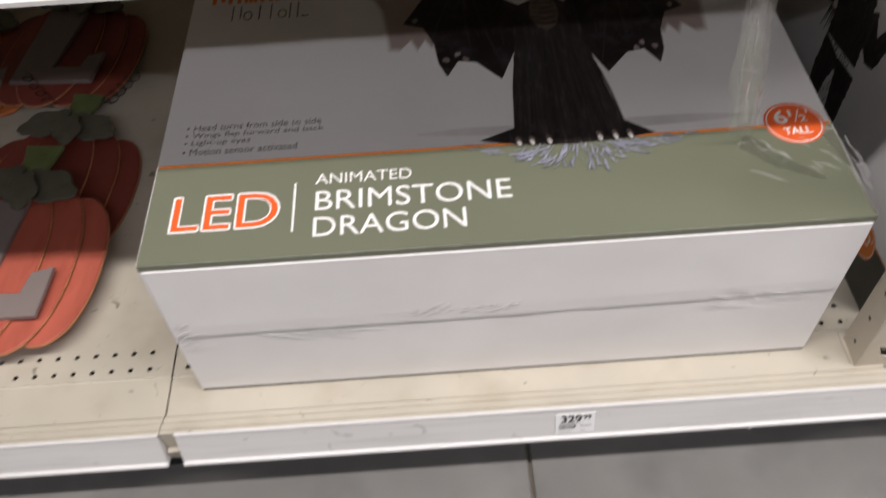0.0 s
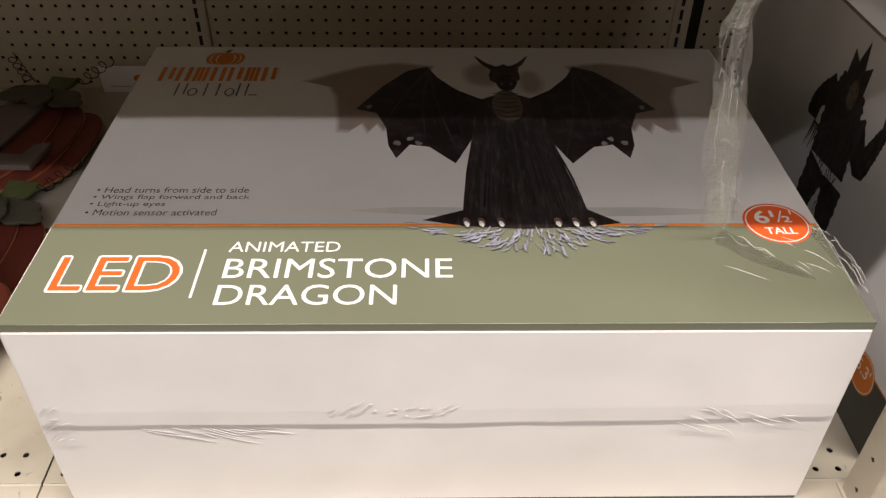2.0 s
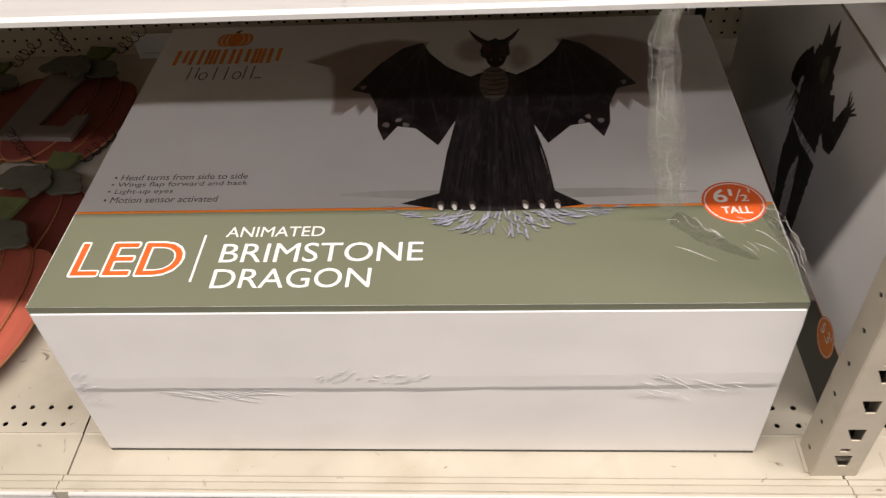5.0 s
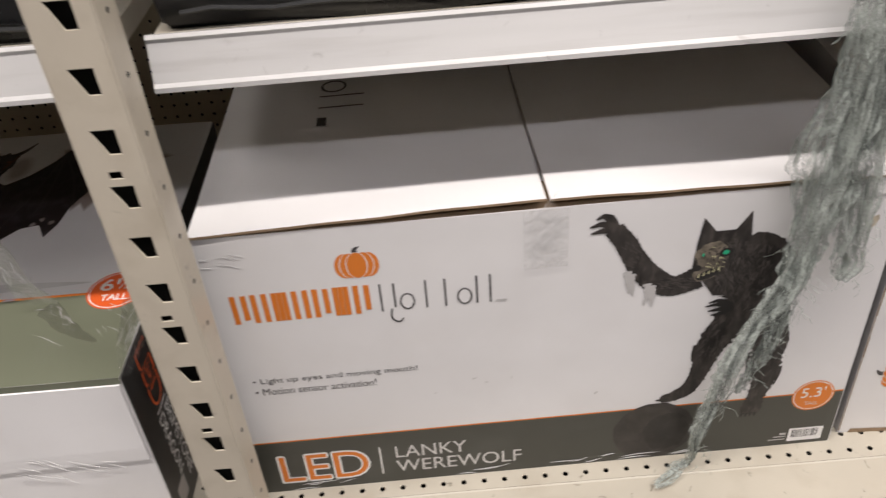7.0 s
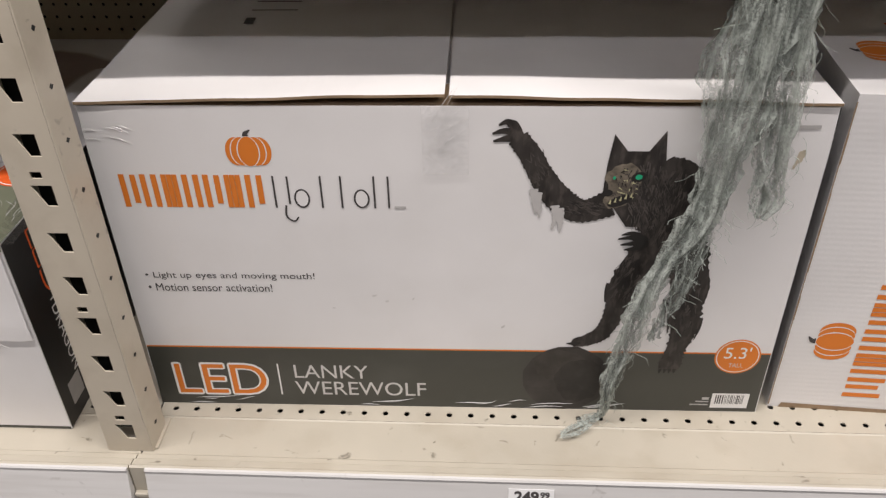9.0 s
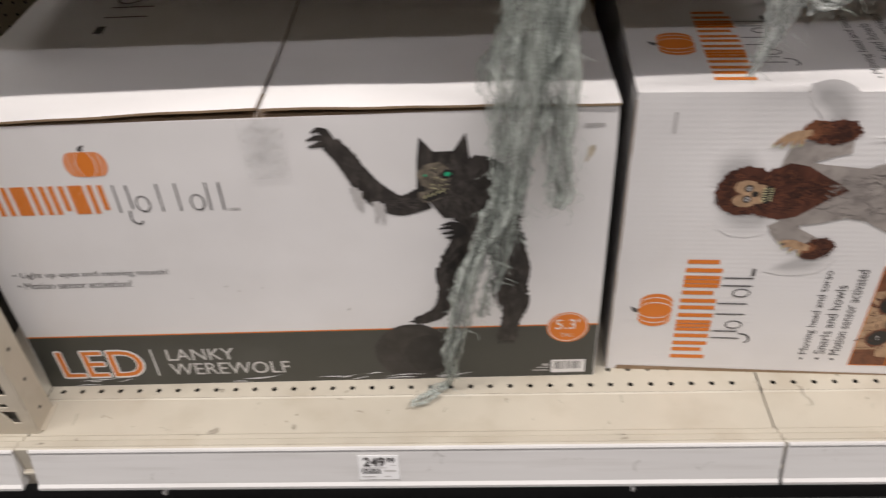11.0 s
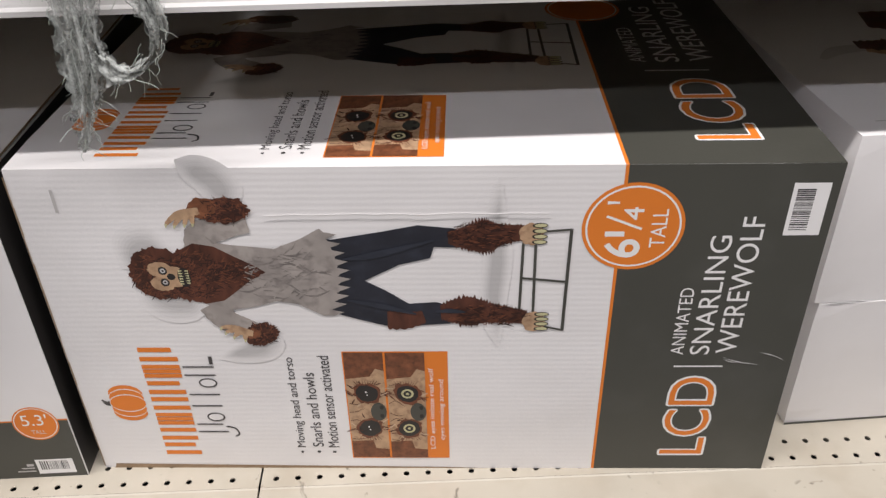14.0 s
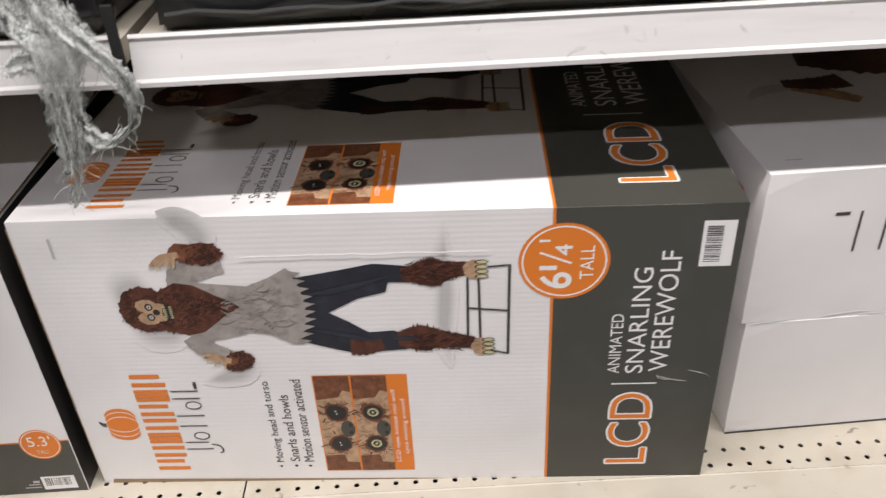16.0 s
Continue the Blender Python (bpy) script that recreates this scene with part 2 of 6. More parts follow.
def gauze_material(name, colour, gap):
    """Loose woven cloth: thread pattern with holes between the threads."""
    m = bpy.data.materials.new(name)
    m.use_nodes = True
    n, link = m.node_tree.nodes, m.node_tree.links.new
    p = n["Principled BSDF"]
    p.inputs["Roughness"].default_value = 0.9
    p.inputs["Specular IOR Level"].default_value = 0.1
    tc = n.new("ShaderNodeTexCoord")
    big = n.new("ShaderNodeTexNoise")
    big.inputs["Scale"].default_value, big.inputs["Detail"].default_value = 14, 5
    fine = n.new("ShaderNodeTexNoise")
    fine.inputs["Scale"].default_value, fine.inputs["Detail"].default_value, fine.inputs["Distortion"].default_value = 420, 3, 0.6
    mp = n.new("ShaderNodeMapping")
    mp.inputs["Scale"].default_value = (0.4, 1, 1)
    link(tc.outputs["Object"], mp.inputs["Vector"])
    link(tc.outputs["Object"], big.inputs["Vector"])
    link(mp.outputs["Vector"], fine.inputs["Vector"])
    streak = n.new("ShaderNodeTexNoise")
    streak.inputs["Scale"].default_value, streak.inputs["Detail"].default_value = 230, 2
    lay = n.new("ShaderNodeMapping")
    lay.inputs["Scale"].default_value = (1, 1, 0.16)
    lay.inputs["Rotation"].default_value = (0, 0.22, 0)
    link(tc.outputs["Object"], lay.inputs["Vector"])
    link(lay.outputs["Vector"], streak.inputs["Vector"])
    mix = n.new("ShaderNodeMix")
    mix.data_type = "RGBA"
    mix.inputs["A"].default_value = (*[c * 0.88 for c in colour], 1)
    mix.inputs["B"].default_value = (*[min(1, c * 1.2) for c in colour], 1)
    both = n.new("ShaderNodeMath")
    both.operation = "MULTIPLY_ADD"
    both.inputs[1].default_value = 0.6
    link(fine.outputs["Fac"], both.inputs[0])
    link(streak.outputs["Fac"], both.inputs[2])
    rg = n.new("ShaderNodeMapRange")
    rg.inputs["From Min"].default_value, rg.inputs["From Max"].default_value = 0.55, 1.05
    link(both.outputs["Value"], rg.inputs["Value"])
    link(rg.outputs["Result"], mix.inputs["Factor"])
    link(mix.outputs["Result"], p.inputs["Base Color"])
    add = n.new("ShaderNodeMath")
    add.operation = "MULTIPLY_ADD"
    add.inputs[1].default_value = 0.7
    link(big.outputs["Fac"], add.inputs[0])
    link(both.outputs["Value"], add.inputs[2])
    cut = n.new("ShaderNodeMapRange")
    cut.inputs["From Min"].default_value, cut.inputs["From Max"].default_value = gap - 0.2, gap + 0.3
    link(add.outputs["Value"], cut.inputs["Value"])
    link(cut.outputs["Result"], p.inputs["Alpha"])
    bp = n.new("ShaderNodeBump")
    bp.inputs["Strength"].default_value, bp.inputs["Distance"].default_value = 0.12, 0.0015
    link(streak.outputs["Fac"], bp.inputs["Height"])
    link(bp.outputs["Normal"], p.inputs["Normal"])
    return m


FILM = film_material("clear_film", 0.016, 0.06)
GAUZE = gauze_material("grey_green_gauze", (0.35, 0.38, 0.35), 1.07)
THREAD = material("gauze_thread", (0.42, 0.46, 0.42), 0.9, 0.3, 60, 0.0)


GHOSTINKS = [ribbed(material("after_image_ink", (c, c * 0.98, c * 0.972), 0.42, 0.05, 5, 0.03, 260, wave=0.3), "Z", 150, 0.04) for c in (0.755, 0.725, 0.685, 0.64, 0.59, 0.54, 0.49)]
WINGINKS = [material("after_image_wing_ink", tuple(a + (b - a) * k / 7 for a, b in zip((0.77, 0.755, 0.75), (0.33, 0.265, 0.235))), 0.4, 0.12, 18, 0.0) for k in range(1, 8)]
GAUZEPALE = gauze_material("pale_gauze", (0.46, 0.48, 0.46), 1.06)

# ---- building helpers ----


def mesh_object(name, verts, faces, mats, parent=None, index=None, label="", smooth=False):
    me = bpy.data.meshes.new(name)
    me.from_pydata(verts, [], faces)
    for m in mats:
        me.materials.append(m)
    if index:
        me.polygons.foreach_set("material_index", index)
    if smooth:
        me.polygons.foreach_set("use_smooth", [True] * len(me.polygons))
    me.update()
    ob = new(name, me)
    ob.parent = parent
    if label:
        ob["label"] = label
    return ob


def part(name, bm, mat, parent=None, label="", smooth=False):
    me = bpy.data.meshes.new(name)
    bm.to_mesh(me)
    bm.free()
    me.materials.append(mat)
    if smooth:
        me.polygons.foreach_set("use_smooth", [True] * len(me.polygons))
    ob = new(name, me)
    ob.parent = parent
    if label:
        ob["label"] = label
    return ob


def block(x0, x1, y0, y1, z0, z1, bevel=0.0, segments=2):
    bm = bmesh.new()
    bmesh.ops.create_cube(bm, size=1)
    bmesh.ops.transform(bm, matrix=Matrix.Translation(((x0 + x1) / 2, (y0 + y1) / 2, (z0 + z1) / 2)) @ Matrix.Diagonal((x1 - x0, y1 - y0, z1 - z0, 1)), verts=bm.verts)
    if bevel:
        bmesh.ops.bevel(bm, geom=bm.edges[:], offset=bevel, segments=segments, affect="EDGES", profile=0.5)
    return bm


def extruded(profile, x0, x1):
    """A closed (y, z) profile run along x."""
    bm = bmesh.new()
    a = [bm.verts.new((x0, y, z)) for y, z in profile]
    b = [bm.verts.new((x1, y, z)) for y, z in profile]
    k = len(profile)
    for i in range(k):
        bm.faces.new((a[i], a[(i + 1) % k], b[(i + 1) % k], b[i]))
    bm.faces.new(a)
    bm.faces.new(b[::-1])
    bmesh.ops.recalc_face_normals(bm, faces=bm.faces)
    return bm


def thing(name, m, label, category, group=""):
    ob = new(name)
    ob.matrix_world = m
    return tagged(ob, label, category, group)


def plate(outline, depth, thick=0.006, bevel=0.0015):
    """A flat cut-out: outline in x, y, extruded upwards from depth."""
    bm = bmesh.new()
    f = bm.faces.new([bm.verts.new((x, y, depth)) for x, y in outline])
    top = bmesh.ops.extrude_face_region(bm, geom=[f])
    vs = [v for v in top["geom"] if isinstance(v, bmesh.types.BMVert)]
    bmesh.ops.translate(bm, vec=(0, 0, thick), verts=vs)
    if bevel:
        es = [e for e in bm.edges if e.verts[0] in vs and e.verts[1] in vs]
        bmesh.ops.bevel(bm, geom=es, offset=bevel, segments=1, affect="EDGES")
    bmesh.ops.recalc_face_normals(bm, faces=bm.faces)
    return bm


def oval(cx, cy, rx, ry, turn=0.0, n=28, power=1.0, rag=0.0, rng=None):
    pts = []
    c, s = math.cos(radians(turn)), math.sin(radians(turn))
    for i in range(n):
        a = 2 * math.pi * i / n
        ca, sa = math.cos(a), math.sin(a)
        px = rx * math.copysign(abs(ca) ** power, ca)
        py = ry * math.copysign(abs(sa) ** power, sa)
        if rag:
            k = 1 + (rng.random() - 0.5) * 2 * rag
            px, py = px * k, py * k
        pts.append((cx + px * c - py * s, cy + px * s + py * c))
    return pts


def smooth_line(points, steps=6):
    """Catmull-Rom through tuples of any length."""
    out = []
    p = [points[0]] + list(points) + [points[-1]]
    for i in range(1, len(p) - 2):
        for k in range(steps):
            t = k / steps
            out.append(tuple(0.5 * (2 * b + (c - a) * t + (2 * a - 5 * b + 4 * c - d) * t * t + (3 * b - a - 3 * c + d) * t ** 3)
                             for a, b, c, d in zip(p[i - 1], p[i], p[i + 1], p[i + 2])))
    out.append(tuple(points[-1]))
    return out


def tube(points, radius, sides=6):
    """A round wire along points, as a bmesh."""
    bm = bmesh.new()
    rings = []
    for i, q in enumerate(points):
        q = Vector(q)
        d = (Vector(points[min(i + 1, len(points) - 1)]) - Vector(points[max(i - 1, 0)])).normalized()
        a = d.orthogonal().normalized() if not rings else (last - d * last.dot(d)).normalized()
        last = a
        b = d.cross(a)
        rings.append([bm.verts.new(q + radius * (math.cos(6.2832 * k / sides) * a + math.sin(6.2832 * k / sides) * b)) for k in range(sides)])
    for r, s in zip(rings, rings[1:]):
        for k in range(sides):
            bm.faces.new((r[k], r[(k + 1) % sides], s[(k + 1) % sides], s[k]))
    bm.faces.new(rings[0][::-1])
    bm.faces.new(rings[-1])
    return bm


LETTERS = {}


def letters(body):
    """Triangles of a line of text in the built-in font, brought to the unit square."""
    key = body
    if key not in LETTERS:
        cu = bpy.data.curves.new("text", "FONT")
        cu.body, cu.resolution_u = body, 4
        ob = new("text", cu)
        dg = bpy.context.evaluated_depsgraph_get()
        me = bpy.data.meshes.new_from_object(ob.evaluated_get(dg))
        co = [(v.co.x, v.co.y) for v in me.vertices]
        fs = [tuple(p.vertices) for p in me.polygons]
        bpy.data.objects.remove(ob)
        bpy.data.curves.remove(cu)
        bpy.data.meshes.remove(me)
        x0, x1 = min(c[0] for c in co), max(c[0] for c in co)
        y0, y1 = min(c[1] for c in co), max(c[1] for c in co)
        LETTERS[key] = ([((x - x0) / (x1 - x0), (y - y0) / (y1 - y0)) for x, y in co], fs)
    return LETTERS[key]


class Print:
    """Flat printing on one face of a box, built up in thin layers of ink. place maps (u, v, height) to the box."""

    def __init__(self, place, base=0.0003):
        self.place, self.v, self.f, self.i, self.mats, self.h = place, [], [], [], [], base

    def slot(self, mat):
        if mat not in self.mats:
            self.mats.append(mat)
        return self.mats.index(mat)

    def shape(self, pts, mat):
        k = len(self.v)
        self.v += [self.place(u, v, self.h) for u, v in pts]
        self.f.append(tuple(range(k, k + len(pts))))
        self.i.append(self.slot(mat))
        self.h += 0.000008
        return self

    def rect(self, u0, v0, u1, v1, mat):
        return self.shape([(u0, v0), (u1, v0), (u1, v1), (u0, v1)], mat)

    def oval(self, cu, cv, ru, rv, mat, turn=0, rag=0.0, rng=None, n=28):
        return self.shape(oval(cu, cv, ru, rv, turn, n, 1, rag, rng), mat)

    def stroke(self, points, mat, rag=0.0, rng=None, steps=6):
        """A tapered line: points are (u, v, half width); rag frays its sides like fur."""
        line = smooth_line(points, steps)
        left, right = [], []
        for i, (u, v, w) in enumerate(line):
            a, b = line[max(i - 1, 0)], line[min(i + 1, len(line) - 1)]
            du, dv = b[0] - a[0], b[1] - a[1]
            n = math.hypot(du, dv) or 1
            k = [1 + (rng.random() * rag * (1 if i % 2 else -0.3) if rag else 0) for _ in range(2)]
            left.append((u - dv / n * w * k[0], v + du / n * w * k[0]))
            right.append((u + dv / n * w * k[1], v - du / n * w * k[1]))
        s = self.slot(mat)
        k = len(self.v)
        self.v += [self.place(u, v, self.h) for u, v in left + right]
        m = len(left)
        for i in range(m - 1):
            self.f.append((k + i, k + m + i, k + m + i + 1, k + i + 1))
            self.i.append(s)
        self.h += 0.000008
        return self

    def text(self, body, u, v, w, h, mat, turn=0, halo=0.0):
        """A line of text from (u, v), w long and h high; turn 90 reads upwards, -90 downwards. halo thickens its strokes."""
        co, fs = letters(body)
        s = self.slot(mat)
        for n in range(9 if halo else 1):
            du, dv = (halo * math.cos(n * math.pi / 4), halo * math.sin(n * math.pi / 4)) if n < 8 and halo else (0, 0)
            k = len(self.v)
            for x, y in co:
                a, b = x * w + du, y * h + dv
                p = {0: (u + a, v + b), 90: (u - b, v + a), -90: (u + b, v - a), 180: (u - a, v - b)}[turn]
                self.v.append(self.place(*p, self.h))
            self.f += [tuple(k + q for q in f) for f in fs]
            self.i += [s] * len(fs)
            self.h += 0.000002
        return self

    def fur(self, cu, cv, ru, rv, mats, count, long, way, rng, spread=25):
        """Many short hairs inside an oval, combed towards the angle way (degrees)."""
        for n in range(count):
            a, r = rng.uniform(0, 6.283), math.sqrt(rng.random())
            h = self.h + 0.000003 * (n % 12)
            u, v = cu + ru * r * math.cos(a), cv + rv * r * math.sin(a)
            t = radians(way + rng.uniform(-spread, spread))
            ln = long * rng.uniform(0.5, 1.2)
            w = 0.0005 + 0.0004 * rng.random()
            du, dv = math.cos(t), math.sin(t)
            k, s = len(self.v), self.slot(rng.choice(mats))
            self.v += [self.place(u - dv * w, v + du * w, h), self.place(u + dv * w, v - du * w, h), self.place(u + du * ln, v + dv * ln, h)]
            self.f.append((k, k + 1, k + 2))
            self.i.append(s)
        self.h += 0.00004
        return self

    def done(self, name, parent, label=""):
        ob = mesh_object(name, self.v, self.f, self.mats, parent, self.i, label)
        return ob


def turned(place, u, v, turn):
    """A face's mapping with the origin at (u, v), turned so that its u axis reads upwards (90) or backwards (180)."""
    def inner(a, b, h):
        p = {0: (u + a, v + b), 90: (u - b, v + a), -90: (u + b, v - a), 180: (u - a, v - b)}[turn]
        return place(*p, h)
    return inner


# ---- printed matter shared by the boxes ----


def gourd(p, cu, cv, ru, rv, back, ink=ORANGE):
    """The pumpkin sign above a trade mark."""
    p.oval(cu - ru * 0.52, cv, ru * 0.48, rv * 0.94, ink).oval(cu + ru * 0.52, cv, ru * 0.48, rv * 0.94, ink)
    p.oval(cu - ru * 0.3, cv, ru * 0.5, rv * 0.97, back).oval(cu - ru * 0.3, cv, ru * 0.45, rv * 0.95, ink)
    p.oval(cu + ru * 0.3, cv, ru * 0.5, rv * 0.97, back).oval(cu + ru * 0.3, cv, ru * 0.45, rv * 0.95, ink)
    p.oval(cu, cv, ru * 0.5, rv, back).oval(cu, cv, ru * 0.45, rv * 0.98, ink)
    p.stroke([(cu - ru * 0.02, cv + rv, ru * 0.14), (cu, cv + rv * 1.2, ru * 0.1), (cu + ru * 0.2, cv + rv * 1.4, ru * 0.03)], DARKTEXT)
    return p


def mark_bars(p, u, v, w, h, slots, ink, thick, rng, ring=False):
    """A trade mark's word as plain upright bars and rings in its colour."""
    step = w / slots
    for i in range(slots):
        a, b = u + (i + 0.1) * step, u + (i + 0.9) * step
        if ring and i in (1, 4):
            c, r = (a + b) / 2, (b - a) * 0.5
            p.oval(c, v + h * 0.3, r, h * 0.3, ink).oval(c, v + h * 0.3, r - thick, h * 0.3 - thick, WHITE)
        elif ring and i in (2, 3):
            p.rect((a + b) / 2 - thick / 2, v, (a + b) / 2 + thick / 2, v + h, ink)
        elif i % 3 == 2 and not ring:
            for q in (a, (a + b - thick) / 2, b - thick):
                p.stroke([(q + thick / 2, v, thick * 0.45), (q + thick / 2, v + h, thick * 0.45)], ink)
        else:
            low = 0.0 if i % 2 else 0.12
            p.stroke([(a + thick / 2, v, thick / 2), (a + thick / 2, v + h, thick / 2)], ink)
            p.stroke([(b - thick / 2, v + low * h, thick / 2), (b - thick / 2, v + h * (1 - 0.1 * low), thick / 2)], ink)
    return p


def barcode(p, u0, v0, u1, v1, seed, upright=True):
    rng = random.Random(seed)
    p.rect(u0, v0, u1, v1, WHITEINK)
    long = (u1 - u0) if upright else (v1 - v0)
    a = 0.1 * long
    while a < 0.88 * long:
        w = rng.choice((0.0006, 0.001, 0.0015))
        if upright:
            p.rect(u0 + a, v0 + (v1 - v0) * 0.28, u0 + a + w, v0 + (v1 - v0) * 0.88, DARKTEXT)
        else:
            p.rect(u0 + (u1 - u0) * 0.12, v0 + a, u0 + (u1 - u0) * 0.62, v0 + a + w, DARKTEXT)
        a += w + rng.choice((0.0007, 0.001, 0.0014))
    return p


def badge(p, cu, cv, r, ink):
    n = 40
    p.oval(cu, cv, r, r, ink, n=n).oval(cu, cv, r * 0.93, r * 0.93, WHITEINK, n=n).oval(cu, cv, r * 0.89, r * 0.89, ink, n=n)
    return p


def fraction(p, u, v, w, h, over, under, turn=0):
    """A slanted fraction with a foot mark after it."""
    g = lambda a, b: (u + a, v + b) if turn == 0 else (u - b, v + a)
    t = h * 0.04
    p.text(over, *g(0, h * 0.47), w * 0.13, h * 0.53, WHITEINK, turn, 0.0003)
    p.stroke([(*g(w * 0.2, 0), t), (*g(w * 0.56, h), t)], WHITEINK)
    p.text(under, *g(w * 0.46, 0), w * 0.34, h * 0.53, WHITEINK, turn, 0.0003)
    p.stroke([(*g(w * 0.93, h * 0.68), t * 0.8), (*g(w * 0.93, h * 1.02), t * 1.3)], WHITEINK)
    return p


def card_box(name, m, w, d, h, body, label, wear=0.0001, seed=1, edge=None, crush=0.003):
    """A carton: a rounded, slightly uneven shell whose origin is its front lower corner."""
    rng = random.Random(seed)
    ob = thing(name, m, label, "box", "boxed decorations on the shelf")
    bm = bmesh.new()
    nx, ny, nz = 14, 8, 8
    grid = {}

    def vert(i, j, k):
        if (i, j, k) not in grid:
            x, y, z = w * i / nx, d * j / ny, h * k / nz
            q = noise.noise_vector(Vector((x * 5 + seed, y * 5, z * 5))) * wear
            corner = (i in (0, nx)) + (j in (0, ny)) + (k in (0, nz))
            inner = Vector((w / 2 - x, d / 2 - y, h / 2 - z)).normalized() * (crush * (rng.random()) if corner == 3 else 0)
            if corner < 2:
                q = q * 0.0
            grid[i, j, k] = bm.verts.new(Vector((x, y, z)) + q * (0.6 if corner == 2 else 1) + inner)
        return grid[i, j, k]

    for i in range(nx):
        for j in range(ny):
            for k, flip in ((0, True), (nz, False)):
                f = [vert(i, j, k), vert(i + 1, j, k), vert(i + 1, j + 1, k), vert(i, j + 1, k)]
                bm.faces.new(f[::-1] if flip else f)
    for i in range(nx):
        for k in range(nz):
            for j, flip in ((0, False), (ny, True)):
                f = [vert(i, j, k), vert(i + 1, j, k), vert(i + 1, j, k + 1), vert(i, j, k + 1)]
                bm.faces.new(f[::-1] if flip else f)
    for j in range(ny):
        for k in range(nz):
            for i, flip in ((0, True), (nx, False)):
                f = [vert(i, j, k), vert(i, j + 1, k), vert(i, j + 1, k + 1), vert(i, j, k + 1)]
                bm.faces.new(f[::-1] if flip else f)
    sharp = [e for e in bm.edges if len(e.link_faces) == 2 and e.calc_face_angle(0) > 1.2]
    bmesh.ops.bevel(bm, geom=sharp, offset=0.0018, segments=2, affect="EDGES", profile=0.5)
    part("carton", bm, body, ob)
    return ob


def front(u, v, h):
    return (u, -h - 0.0001, v)


def top_of(height):
    return lambda u, v, h: (u, v, height + h + 0.0001)


def left_side(depth):
    return lambda u, v, h: (-h - 0.0001, depth - u, v)


def right_side(width):
    return lambda u, v, h: (width + h + 0.0001, u, v)

# ---- the store round the shelf ----
tagged(part("floor", block(-4, 6, -4.2, 1.1, -0.2, -0.012), GROUT), kind="structure", label="joints of the grey store floor", category="floor")
tagged(part("ceiling", block(-4, 6, -4.2, 1.1, 3.8, 3.9), CEIL), kind="structure", label="plain store ceiling", category="ceiling")
tagged(part("wall_back", block(-4, 6, 1.06, 1.1, 0, 3.8), WALLMAT), kind="structure", label="plain wall behind the shelving", category="wall")
tagged(part("wall_aisle", block(-4, 6, -4.3, -4.2, 0, 3.8), WALLMAT), kind="structure", label="plain far side of the aisle", category="wall")
tagged(part("wall_west", block(-4.1, -4, -4.2, 1.1, 0, 3.8), WALLMAT), kind="structure", label="plain wall closing the aisle", category="wall")
tagged(part("wall_east", block(6, 6.1, -4.2, 1.1, 0, 3.8), WALLMAT), kind="structure", label="plain wall closing the aisle", category="wall")


def perforated(name, x0, y0, nx, ny, pitch, z, radius, mat, parent, upright=False, thick=0.0015):
    """A steel sheet with rows of round holes, each with its rim, from (x0, y0)."""
    vs, fs = [], []
    sides = 8
    for i in range(nx):
        for j in range(ny):
            cx, cy = x0 + (i + 0.5) * pitch, y0 + (j + 0.5) * pitch
            k = len(vs)
            h = pitch / 2
            ring = [(h, 0), (h, h), (0, h), (-h, h), (-h, 0), (-h, -h), (0, -h), (h, -h)]
            pts = [(cx + a, cy + b, 0) for a, b in ring]
            pts += [(cx + radius * math.cos(q * math.pi / 4), cy + radius * math.sin(q * math.pi / 4), 0) for q in range(sides)]
            pts += [(p[0], p[1], -thick) for p in pts[sides:]]
            vs += [(a, z - c, b) for a, b, c in pts] if upright else [(a, b, z + c) for a, b, c in pts]
            for q in range(sides):
                r = (q + 1) % sides
                fs.append((k + q, k + r, k + 8 + r, k + 8 + q))
                fs.append((k + 8 + q, k + 8 + r, k + 16 + r, k + 16 + q))
    ob = mesh_object(name, vs, fs, [mat], parent)
    bm = bmesh.new()
    bm.from_mesh(ob.data)
    bmesh.ops.remove_doubles(bm, verts=bm.verts, dist=0.00002)
    bm.to_mesh(ob.data)
    bm.free()
    return ob


PITCH = 0.0254


